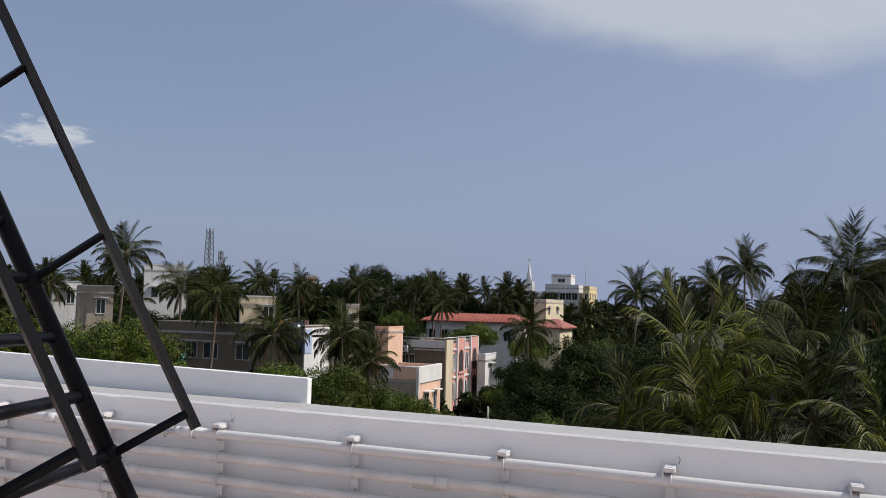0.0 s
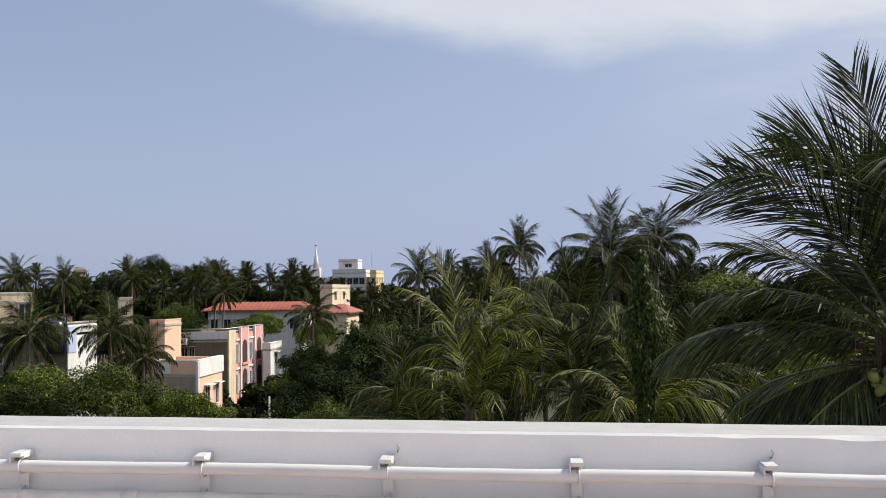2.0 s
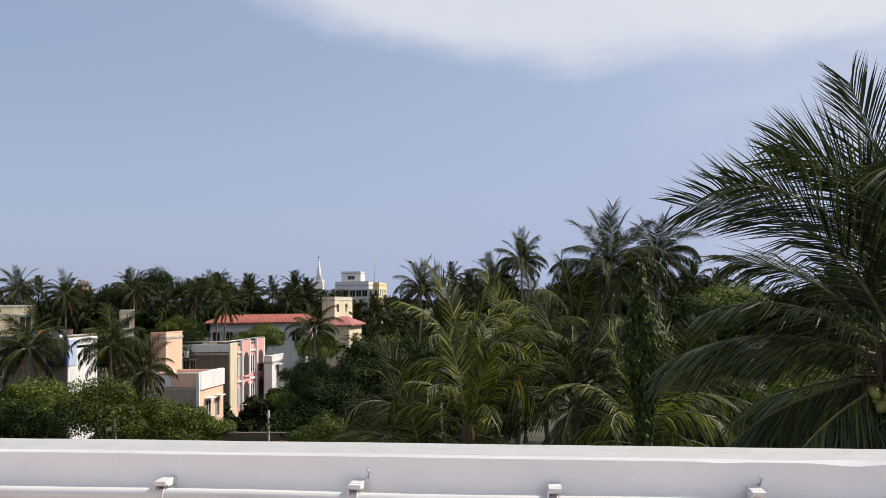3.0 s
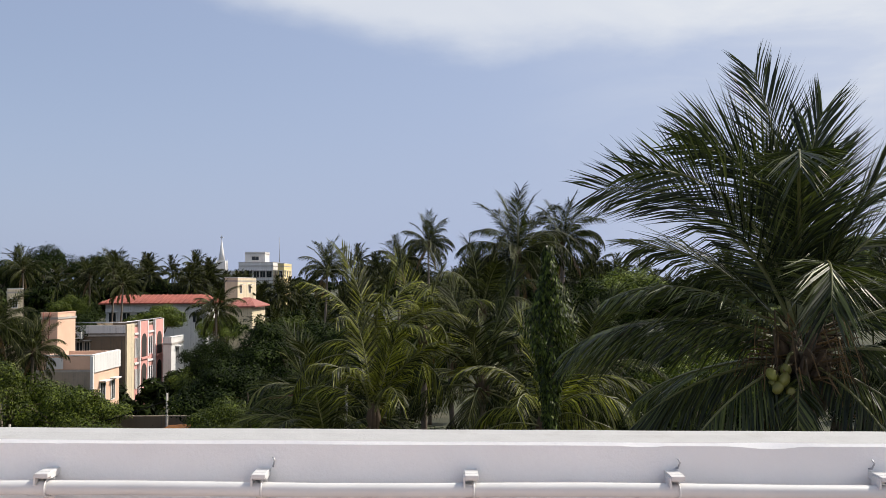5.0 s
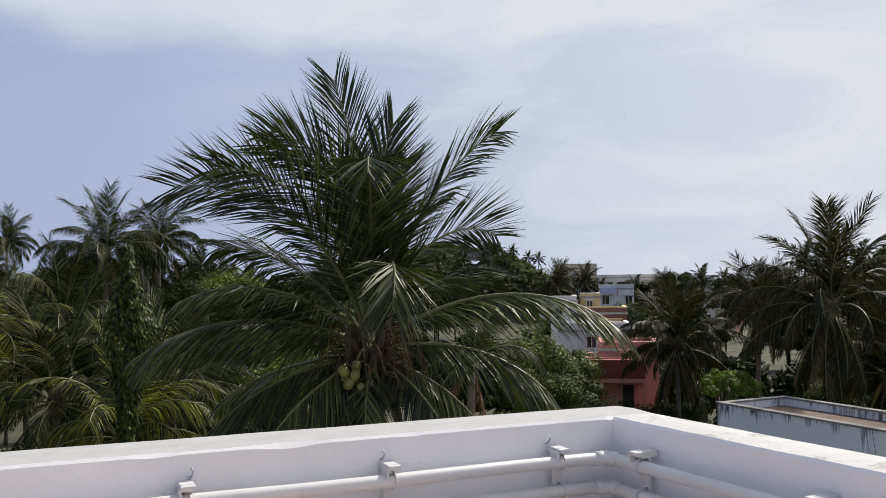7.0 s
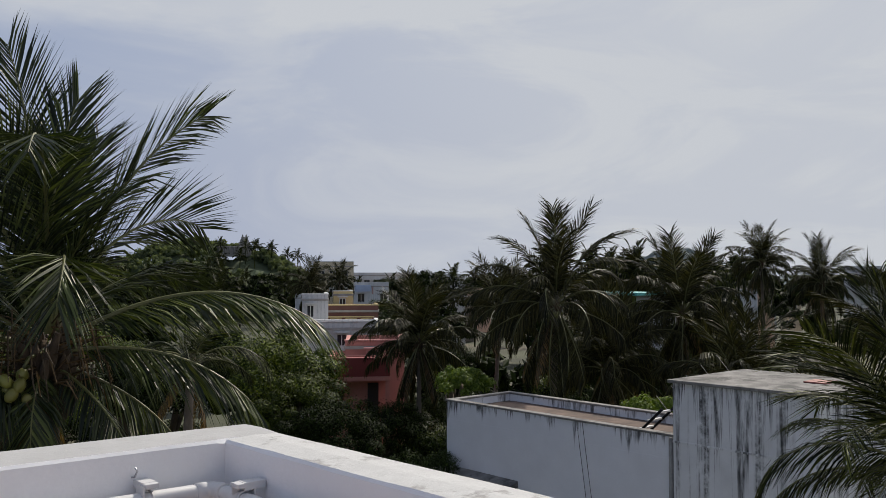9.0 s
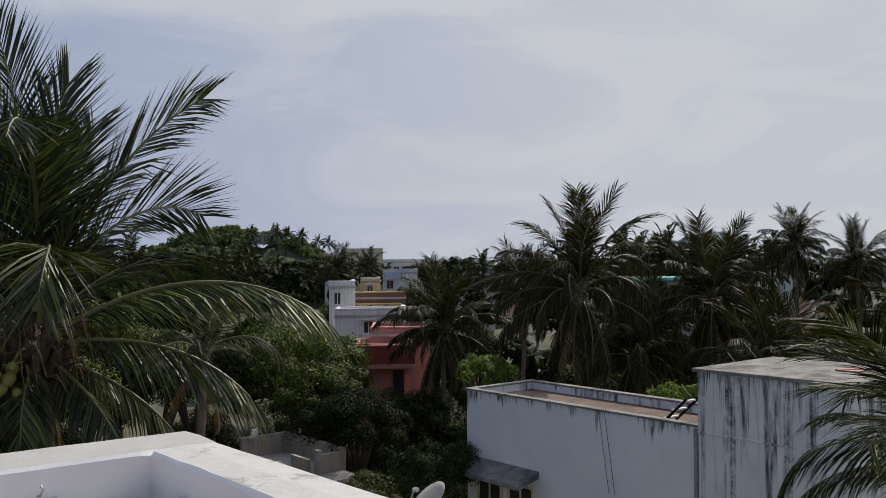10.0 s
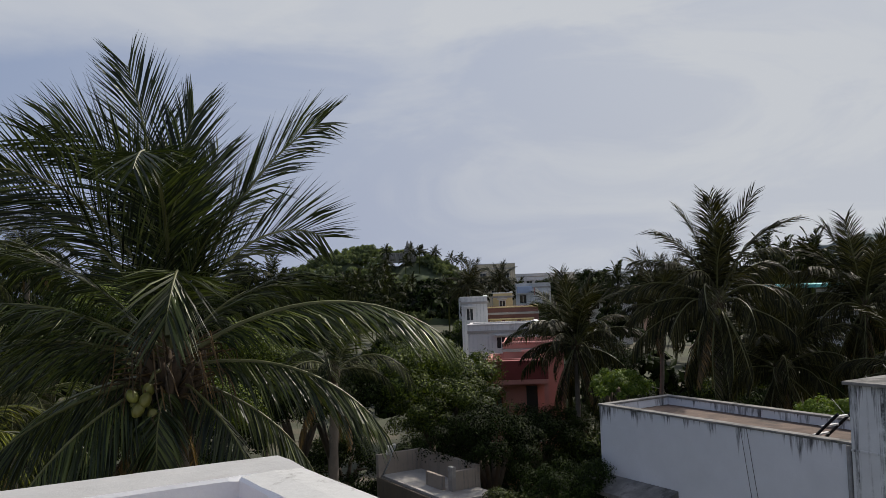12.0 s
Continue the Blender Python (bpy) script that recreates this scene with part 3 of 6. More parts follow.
def frond_mesh(name, length, e0, bend, pairs, leaf, width, lift, seed, mats, twist=0.0, limp=0.0, roll=0.0, side_bend=None):
    """A feather leaf: a bowed midrib and two rows of narrow leaflets that hang at their ends."""
    rng = random.Random(seed)
    steps = 16
    pts, yaws, p = [], [], Vector((0, 0, 0))
    side_bend = rng.uniform(-0.25, 0.25) if side_bend is None else side_bend
    loose = 1.0 if pairs < 40 else 0.55
    for i in range(steps + 1):
        s = i / steps
        pts.append(p.copy())
        a = radians(e0 - bend * s ** 1.35)
        yaw = side_bend * s * s + twist * s
        yaws.append(yaw)
        p = p + Vector((math.cos(a) * math.cos(yaw), math.cos(a) * math.sin(yaw), math.sin(a))) * (length / steps)
    verts, faces, mi = [], [], []
    for i, q in enumerate(pts):
        s = i / steps
        t = (pts[min(i + 1, steps)] - pts[max(i - 1, 0)]).normalized()
        side = Vector((-math.sin(yaws[i]), math.cos(yaws[i]), 0))
        up = t.cross(side)
        r = 0.034 * (length / 3.5) * (1 - s) ** 0.8 + 0.004
        for k in range(5):
            a = 2 * math.pi * k / 5
            verts.append(q + side * (math.cos(a) * r * (1.6 if s < 0.08 else 1.0)) + up * math.sin(a) * r)
        if i:
            for k in range(5):
                b0, b1 = (i - 1) * 5, i * 5
                faces.append((b0 + k, b0 + (k + 1) % 5, b1 + (k + 1) % 5, b1 + k))
                mi.append(1)
    for i in range(pairs):
        s = 0.13 + 0.87 * (i + 0.5) / pairs
        f = s * steps
        j = min(int(f), steps - 1)
        q = pts[j].lerp(pts[j + 1], f - j)
        t = (pts[j + 1] - pts[j]).normalized()
        side = Vector((-math.sin(yaws[j]), math.cos(yaws[j]), 0))
        up = t.cross(side)
        turn = radians(roll) * min(1.0, 0.35 + s)
        side, up = side * math.cos(turn) + up * math.sin(turn), up * math.cos(turn) - side * math.sin(turn)
        prof = min(1.0, 0.5 + 2.4 * (s - 0.13)) * (1.0 if s < 0.72 else 1.0 - (0.22 if pairs < 90 else 0.45) * (s - 0.72) / 0.28)
        spread = radians((70 if pairs < 90 else 63) - 42 * s + rng.gauss(0, 3.5 * loose) + 9 * noise.noise((s * 5, seed * 3.7, 0.5)))
        for sg in (-1, 1):
            if rng.random() < 0.05:
                continue
            ln = leaf * prof * rng.uniform(0.85, 1.12)
            v = radians(lift + rng.gauss(0, 7 * loose) + 16 * noise.noise((s * 6, seed * 1.3, sg * 4.0)))
            d = (t * math.cos(spread) + (side * (sg * math.cos(v)) + up * math.sin(v)) * math.sin(spread)).normalized()
            d = (d + Vector((rng.gauss(0, 0.05), rng.gauss(0, 0.05), rng.gauss(0, 0.05))) * loose).normalized()
            mid = q + d * ln * 0.5
            sag = (rng.uniform(0.02, 0.16) if e0 > 50 else rng.uniform(0.12, 0.4)) + limp + max(0.0, noise.noise((s * 9, seed * 2.1, sg * 2.0)) - 0.25) * 0.8
            d2 = (d + Vector((0, 0, -sag * 1.6))).normalized()
            tip = mid + d2 * ln * 0.5
            wv = (t - d * t.dot(d))
            wv = wv.normalized() if wv.length > 0.05 else up
            fold = up * rng.uniform(-0.8, 0.8)
            wv = (wv + fold).normalized() * (width * 0.5 * rng.uniform(0.8, 1.15))
            b = len(verts)
            verts += [q - wv * 0.5, q + wv * 0.5, mid - wv, mid + wv, tip]
            faces += [(b, b + 1, b + 3, b + 2), (b + 2, b + 3, b + 4)]
            mi += [0, 0]
    me = bpy.data.meshes.new(name)
    me.from_pydata([tuple(v) for v in verts], [], faces)
    for m in mats:
        me.materials.append(m)
    me.polygons.foreach_set("material_index", mi)
    me.update()
    return me


# start elevation, bend and lift of the leaflets for each age of frond
AGES = ((84, 26, 8), (72, 54, 4), (57, 70, -6), (38, 78, -22), (18, 68, -38), (-6, 50, -50), (-38, 34, -55), (-60, 22, -30))
FRONDS = {}
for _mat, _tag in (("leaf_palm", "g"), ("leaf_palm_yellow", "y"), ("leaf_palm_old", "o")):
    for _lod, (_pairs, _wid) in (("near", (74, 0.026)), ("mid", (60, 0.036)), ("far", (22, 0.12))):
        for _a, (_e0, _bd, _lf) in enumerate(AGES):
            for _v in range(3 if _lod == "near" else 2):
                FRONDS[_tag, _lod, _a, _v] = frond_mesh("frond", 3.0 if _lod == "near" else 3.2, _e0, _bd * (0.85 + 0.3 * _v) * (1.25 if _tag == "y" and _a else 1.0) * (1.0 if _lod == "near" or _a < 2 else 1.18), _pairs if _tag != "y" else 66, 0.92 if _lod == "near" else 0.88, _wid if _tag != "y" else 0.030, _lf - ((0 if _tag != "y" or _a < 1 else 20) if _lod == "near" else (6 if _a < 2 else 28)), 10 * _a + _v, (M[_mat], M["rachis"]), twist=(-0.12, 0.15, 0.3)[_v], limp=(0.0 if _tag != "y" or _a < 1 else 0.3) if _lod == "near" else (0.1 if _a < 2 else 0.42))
FRONDS["dry"] = [frond_mesh("dry_frond", 2.6, -48 - 12 * _v, 30, 44, 0.5, 0.04, -60, 90 + _v, (M["leaf_dry"], M["husk"])) for _v in range(2)]


def coconut_mesh():
    bm = bmesh.new()
    bmesh.ops.create_uvsphere(bm, u_segments=10, v_segments=8, radius=0.088)
    for v in bm.verts:
        v.co.z *= 1.18
        v.co *= 1 + 0.05 * math.cos(3 * math.atan2(v.co.y, v.co.x))
    me = from_bm("coconut", bm, M["coconut"])
    me.shade_smooth()
    return me


COCONUT = coconut_mesh()


def trunk_mesh(top, lean, r0, r1, seed):
    rng = random.Random(seed)
    n = 26
    pts, rad = [], []
    for i in range(n + 1):
        s = i / n
        pts.append((lean[0] * (1 - s) ** 1.6, lean[1] * (1 - s) ** 1.6, top * s))
        rad.append((r0 + (r1 - r0) * s ** 0.6) * (1 + (0.05 if i % 2 else -0.03)) * (1.25 if i == 0 else 1))
    bm = tube(bmesh.new(), pts, rad, 10)
    bmesh.ops.recalc_face_normals(bm, faces=bm.faces)
    return bm


def palm(x, y, z, length, seed, lod="mid", tag="g", count=24, nuts=0, ages=None, dry=2, label=""):
    rng = random.Random(seed * 7 + 3)
    p = thing("coconut_palm", label or "coconut palm with arching dark green fronds among the houses", "palm tree", (x, y, 0), "coconut palms")
    k = length / 3.5
    part("trunk", trunk_mesh(z - 0.1 * k, (rng.uniform(-1.2, 1.2), rng.uniform(-1.2, 1.2)), 0.19 * max(0.8, k), 0.10 * max(0.8, k), seed), M["trunk"], p)
    bm = bmesh.new()
    for i in range(9):
        a = i * 2.4
        tube(bm, [(0.05 * math.cos(a), 0.05 * math.sin(a), z - 0.45 * k), (0.15 * k * math.cos(a), 0.15 * k * math.sin(a), z - 0.12 * k), (0.10 * k * math.cos(a), 0.10 * k * math.sin(a), z + 0.35 * k)], [0.07 * k, 0.10 * k, 0.02 * k], 6)
    part("crown_base", bm, M["husk"], p, "brown fibrous crown base")

    def put(me, yaw, tilt, sc, dz=0.0):
        ob = part("frond", me, None, p)
        ob.matrix_basis = Matrix.Translation((0.06 * k * math.cos(yaw), 0.06 * k * math.sin(yaw), z + dz)) @ Matrix.Rotation(yaw, 4, "Z") @ Matrix.Rotation(tilt, 4, "X") @ Matrix.Diagonal((sc, sc, sc, 1))

    nv = 3 if lod == "near" else 2
    pool = ages or (0, 1, 1, 2, 2, 2, 3, 3, 3, 4, 4, 4, 5, 5, 5, 6, 6, 6)
    for i in range(count):
        age = pool[int(i * len(pool) / count)]
        yaw = i * 2.39996 + rng.uniform(-0.3, 0.3)
        put(FRONDS[tag, lod, age, rng.randrange(nv)], yaw, rng.uniform(-0.3, 0.3), k * rng.uniform(0.85, 1.1) * (0.86 if age > 3 else 1.0), -0.02 * age * k)
    for i in range(dry):
        ob = part("dry_frond", FRONDS["dry"][i % 2], None, p, "withered brown hanging frond")
        ob.matrix_basis = Matrix.Translation((0, 0, z - 0.2 * k)) @ Matrix.Rotation(rng.uniform(0, 6.28), 4, "Z") @ Matrix.Diagonal((k, k, k, 1))
    for i in range(nuts):
        ob = part("coconut", COCONUT, None, p)
        a, r, h = i * 1.3, 0.24, -0.3 - 0.1 * (i % 3)
        ob.matrix_basis = Matrix.Translation((r * math.cos(a), r * math.sin(a), z + h)) @ Matrix.Rotation(i, 4, "Z") @ Matrix.Rotation(0.5, 4, "X")
    return p


# the large palm beside the terrace: yaw from +x, start elevation, bend, length, roll, lift of the leaflets, sideways bend
GREAT_FRONDS = ((115, 89, 22, 3.3, -48, 6, 0.11), (5, 96, 28, 2.6, 50, 2, -0.06), (142, 96, 84, 3.1, 60, 4, 0.0), (177, 97, 92, 2.8, 60, 2, -0.05),
                (186, 79, 88, 3.0, 60, -6, 0.09), (172, 70, 84, 3.2, 60, -8, 0.0),
                (5, 72, 44, 3.4, -60, -10, 0.08), (2, 69, 95, 2.65, -60, -4, 0.4),
                (-34, 31, 70, 3.2, -12, -46, -0.18), (-40, 8, 58, 2.4, -8, -42, 0.0),
                (152, 13, 42, 2.85, 14, -44, 0.0), (193, 36, 55, 2.5, 20, -30, 0.1), (140, 50, 54, 2.5, 40, -14, -0.05), (176, 22, 54, 2.7, 24, -34, 0.0),
                (-112, 100, 150, 3.3, 8, -24, 0.0), (-96, 64, 138, 2.4, -10, -18, -0.5),
                (118, -8, 22, 3.3, 0, -45, -0.15), (-155, -32, 20, 1.3, 0, -25, 0.0), (-118, -24, 80, 1.1, 0, -25, 0.0), (202, -18, 40, 2.2, 0, -45, 0.0),
                (38, 82, 36, 2.5, 0, 0, 0.1), (86, 66, 60, 2.6, 0, -10, 0.0), (14, 48, 80, 2.2, -40, -20, 0.2),
                (-68, -22, 46, 1.8, 0, -42, 0.0), (-18, -22, 46, 2.0, 0, -45, 0.0), (160, -12, 40, 2.4, 0, -45, 0.0), (70, 84, 20, 2.2, 20, 0, 0.0), (-60, 80, 60, 1.9, 30, 0, 0.0))


def great_palm(x, y, z):
    rng = random.Random(77)
    p = thing("coconut_palm", "tall near coconut palm with a full crown and green nuts", "palm tree", (x, y, 0), "coconut palms")
    part("trunk", trunk_mesh(z - 0.1, (0.8, 0.9), 0.22, 0.14, 5), M["trunk"], p)
    bm = bmesh.new()
    for i in range(20):
        a, h = i * 2.4, -0.80 + 0.035 * i
        r = 0.20 + 0.26 * rng.random() * (1 - i / 40)
        tube(bm, [(0.05 * math.cos(a), 0.05 * math.sin(a), z + h - 0.1), (0.7 * r * math.cos(a), 0.7 * r * math.sin(a), z + h + 0.12), (r * math.cos(a + 0.2), r * math.sin(a + 0.2), z + h + 0.42)], [0.09, 0.08, 0.028], 6)
    part("crown_base", bm, M["husk"], p, "brown fibrous crown base")
    bm = bmesh.new()
    for i in range(130):
        a, h = rng.uniform(0, 6.28), rng.uniform(-0.55, 0.25)
        r0, r1 = 0.18, rng.uniform(0.35, 0.75)
        tube(bm, [(r0 * math.cos(a), r0 * math.sin(a), z + h), (r1 * math.cos(a), r1 * math.sin(a), z + h + rng.uniform(-0.05, 0.25)), (1.15 * r1 * math.cos(a + 0.1), 1.15 * r1 * math.sin(a + 0.1), z + h - rng.uniform(0.05, 0.45))], [0.012, 0.010, 0.005], 4)
    part("old_flower_stalk", bm, M["leaf_dry"], p, "dry brown strands of spent flower stalks")
    for i, (yaw, e0, bend, length, roll, lift, side) in enumerate(GREAT_FRONDS):
        me = frond_mesh("frond", length, e0, bend, 92, 0.98 if length > 2 else 0.6, 0.0225, lift, 300 + i, (M["leaf_palm_near"], M["rachis"]), roll=roll, side_bend=side)
        ob = part("frond", me, None, p)
        ob.matrix_basis = Matrix.Translation((0.1 * math.cos(radians(yaw)), 0.1 * math.sin(radians(yaw)), z + 0.004 * (e0 - 30))) @ Matrix.Rotation(radians(yaw), 4, "Z")
    for i, yaw in enumerate((-165, -95, 60, 175)):
        ob = part("dry_frond", FRONDS["dry"][i % 2], None, p, "withered brown hanging frond")
        ob.matrix_basis = Matrix.Translation((0, 0, z - 0.25)) @ Matrix.Rotation(radians(yaw), 4, "Z") @ Matrix.Diagonal((0.8, 0.8, 0.8, 1))
    bx, by, bz = 0.52 * math.cos(radians(-140)), 0.52 * math.sin(radians(-140)), z - 0.40
    for i in range(8):
        a = i * 2.4
        ob = part("coconut", COCONUT, None, p)
        ob.matrix_basis = Matrix.Translation((bx + (0.06 + 0.012 * i) * math.cos(a), by + 0.10 * math.sin(a), bz + (0.11, -0.04, 0.02, -0.12, 0.06, -0.15, -0.02, -0.08)[i])) @ Matrix.Rotation(i * 1.1, 4, "Z") @ Matrix.Rotation(0.6, 4, "X") @ Matrix.Diagonal((0.74, 0.74, 0.80, 1))
    part("bunch_stalk", tubed([(0, 0, z - 0.05), (bx * 0.6, by * 0.6, z - 0.12), (bx, by, bz + 0.02)], [0.03, 0.022, 0.014], 6), M["rachis"], p, "yellow-green fruit stalk")
    return p


great_palm(4.25, 6.9, 10.82)
palm(9.17, -0.60, 9.86, 1.95, 31, "near", "g", 38, 0, (0, 1, 1, 1, 2, 2, 2, 3, 3, 4), 1, "near coconut palm reaching over beside the terrace")
palm(8.6, 12.5, 9.95, 2.0, 33, "near", "g", 13, 0, (1, 2, 3, 3, 4, 4, 5), 3, "small coconut palm with a few drooping fronds below the terrace")
for _i, (_x, _y, _z, _l, _t) in enumerate(((-1.75, 16.4, 9.9, 2.9, "y"), (-0.64, 19.4, 10.2, 2.5, "y"), (0.8, 16.9, 9.1, 3.0, "g"), (1.8, 12.8, 8.9, 2.6, "y"), (1.2, 25.9, 10.6, 3.0, "g"), (0.1, 29.9, 10.5, 2.8, "g"), (3.3, 17.5, 9.2, 3.0, "g"), (-3.4, 19.5, 8.2, 2.8, "g"), (-2.6, 15.0, 8.0, 2.4, "g"))):
    palm(_x, _y, _z, _l, 40 + _i, "near" if _y < 20 else "mid", _t, 15 if _t == "y" else 24, 0, (0, 1, 1, 2, 2, 3, 3, 4, 5) if _t == "y" else None, 1, "young coconut palm with yellowish green fronds beyond the parapet" if _t == "y" else "")
palm(-1.44, 12.8, 9.1, 2.1, 55, "near", "y", 12, 0, (0, 0, 1, 1, 1, 2, 3), 6, "low young coconut palm with upright fronds and a rusty base")
for _i, (_x, _y, _z, _l) in enumerate(((2.6, 27.7, 12.6, 2.5), (4.8, 31.5, 13.3, 2.0), (-1.3, 67.9, 14.8, 2.8), (-3.8, 69.8, 13.4, 2.6), (-9.4, 65.3, 12.6, 2.8))):
    palm(_x, _y, _z, _l, 60 + _i, "mid", "g", 36, 3, (0, 1, 1, 2, 2, 3, 3, 3, 4, 4, 4, 5, 5, 6))
for _i, (_x, _y, _z, _l) in enumerate(((21.2, 14.1, 10.75, 3.2), (23.3, 23.1, 9.0, 3.0), (27.0, 13.4, 10.35, 3.0), (50.0, 22.7, 12.5, 2.5), (45.1, 16.8, 11.3, 2.5), (30.2, 18.5, 8.7, 3.0), (33.4, 28.6, 10.0, 3.1), (29.5, 7.4, 8.8, 3.3), (39.2, 56.0, 11.0, 2.5), (51.5, 69.4, 11.2, 2.4), (25.5, 15.5, 8.4, 3.2), (24.0, 9.5, 8.2, 3.2))):
    palm(_x, _y, _z, _l, 80 + _i, "mid", "o", 46, 4 if _i == 0 else 0, (0, 0, 1, 1, 1, 2, 2, 2, 3, 3, 3, 4, 4, 4, 5, 5, 6, 7, 7, 7, 7), 3, label="tall dark coconut palm with browned fronds seen against the light")
for _i, (_x, _y, _z, _l) in enumerate(((-44.6, 47.2, 14.6, 3.4), (-43.8, 52.9, 12.3, 3.2), (-34.7, 44.7, 11.5, 3.3), (-26.3, 38.2, 9.6, 3.0), (-24.7, 43.7, 9.4, 3.1), (-41.6, 81.1, 13.1, 3.2), (-23.9, 46.3, 7.7, 2.8), (-18.4, 65.6, 9.5, 3.2), (-51.0, 75.9, 13.4, 3.2), (-47.3, 78.1, 12.9, 3.2), (-33.9, 84.4, 12.9, 3.2), (-56.7, 52.4, 12.5, 3.2), (-37.0, 86.0, 12.4, 3.2), (-60.0, 80.0, 13.0, 3.2), (-31.5, 80.5, 11.6, 3.0))):
    palm(_x, _y, _z, _l * 0.84, 100 + _i, "mid", "g", 34, 0)

# ---------------------------------------------------------------- broadleaf trees


def crown_mesh(name, seed, blobs, leaves, size, mat, flat=0.8):
    """A crown of radius about 1: overlapping uneven clumps, each a shell of small leaves, with gaps between."""
    rng = np.random.default_rng(seed)
    cents = []
    for i in range(blobs):
        d = rng.normal(size=3)
        d /= np.linalg.norm(d)
        d[2] = abs(d[2]) * 0.9 - 0.15
        cents.append(d * rng.uniform(0.45, 0.92) * (1, 1, flat))
    cents = np.array(cents)
    rad = rng.uniform(0.12, 0.27, blobs)
    which = rng.integers(0, blobs, leaves)
    d = rng.normal(size=(leaves, 3))
    d /= np.linalg.norm(d, axis=1, keepdims=True)
    d[:, 2] = np.where(d[:, 2] < -0.3, -d[:, 2], d[:, 2])
    c = cents[which] + d * rad[which][:, None] * np.where(rng.random((leaves, 1)) < 0.72, rng.uniform(0.86, 1.08, (leaves, 1)), rng.uniform(0.1, 1.35, (leaves, 1)))
    nrm = d + rng.normal(size=(leaves, 3)) * 0.28
    nrm /= np.linalg.norm(nrm, axis=1, keepdims=True)
    ref = rng.normal(size=(leaves, 3))
    u = np.cross(nrm, ref)
    u /= np.linalg.norm(u, axis=1, keepdims=True)
    v = np.cross(nrm, u)
    s = size * rng.uniform(0.6, 1.3, (leaves, 1))
    quad = np.stack([c - u * s, c - v * s * 0.42 - nrm * s * 0.12, c + u * s, c + v * s * 0.42 - nrm * s * 0.12], 1).reshape(-1, 3)
    me = bpy.data.meshes.new(name)
    me.from_pydata(quad.tolist(), [], np.arange(leaves * 4).reshape(-1, 4).tolist())
    me.materials.append(mat)
    return me


CROWNS = {}
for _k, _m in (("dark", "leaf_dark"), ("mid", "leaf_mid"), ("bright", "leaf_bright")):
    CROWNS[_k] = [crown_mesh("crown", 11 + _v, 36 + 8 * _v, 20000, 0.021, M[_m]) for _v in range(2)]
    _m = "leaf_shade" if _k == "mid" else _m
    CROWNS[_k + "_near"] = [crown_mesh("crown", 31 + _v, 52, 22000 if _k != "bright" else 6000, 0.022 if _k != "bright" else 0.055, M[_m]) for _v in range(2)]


def tree(x, y, top, r, kind, seed, label="", squash=1.0):
    rng = random.Random(seed)
    t = thing("broadleaf_tree", label or "leafy green tree between the houses", "tree", (x, y, 0), "broadleaf trees")
    cz = top - r * 0.72 * squash
    bm = tube(bmesh.new(), [(0, 0, 0), (0.1, 0.05, cz * 0.4), (0.0, 0.1, cz * 0.75)], [0.22, 0.17, 0.14], 8)
    for i in range(6):
        a = i * 1.05 + rng.random()
        e = (math.cos(a) * r * 0.6, math.sin(a) * r * 0.6, cz + rng.uniform(-0.1, 0.35) * r)
        tube(bm, [(0, 0.1, cz * 0.7), (e[0] * 0.45, e[1] * 0.45, cz * 0.72 + e[2] * 0.28 - 0.1), e], [0.11, 0.07, 0.02], 6)
    part("trunk", bm, M["bark"], t)
    ob = part("crown", CROWNS[kind][seed % 2], None, t)
    ob.matrix_basis = Matrix.Translation((0, 0, cz)) @ Matrix.Rotation(rng.uniform(0, 6.28), 4, "Z") @ Matrix.Diagonal((r, r * rng.uniform(0.85, 1.1), r * squash, 1))
    return t


for _i, (_x, _y, _t, _r, _k) in enumerate(((-22.5, 33.5, 8.7, 3.2, "mid"), (-18.9, 32.8, 8.6, 3.0, "mid"), (-15.9, 33.0, 7.6, 2.6, "mid"), (-20.5, 29.0, 6.8, 2.6, "dark"), (-29.4, 84.5, 9.9, 3.5, "mid"), (-11.2, 40.2, 7.4, 2.9, "dark"), (-9.2, 46.9, 10.0, 4.4, "dark"), (-5.2, 44.0, 9.6, 3.6, "dark"),
                                          (-8.3, 33.0, 8.6, 3.6, "dark"), (-7.6, 27.0, 7.6, 2.0, "mid"), (-13.4, 29.0, 6.6, 2.4, "mid"), (-15.5, 27.0, 6.4, 2.2, "dark"), (-19.0, 63.0, 5.6, 2.6, "mid"))):
    tree(_x, _y, _t, _r, _k, 200 + _i)
for _i, (_x, _y, _t, _r, _k) in enumerate(((18.4, 26.0, 9.65, 3.1, "mid_near"), (17.9, 23.6, 8.3, 2.4, "mid_near"), (14.1, 12.2, 7.6, 1.3, "dark_near"), (18.6, 15.6, 9.0, 1.0, "bright_near"), (18.9, 14.0, 8.3, 0.8, "bright_near"), (13.6, 14.2, 6.6, 1.5, "mid_near"),
                                          (14.6, 27.0, 9.3, 2.8, "dark_near"), (20.6, 22.0, 7.2, 2.0, "dark_near"), (20.5, 10.2, 8.5, 0.9, "bright_near"), (20.0, 8.3, 8.5, 0.7, "bright_near"), (17.5, 20.5, 7.6, 2.2, "dark_near"))):
    tree(_x, _y, _t, _r, _k, 230 + _i, "dense leafy tree below the terrace")
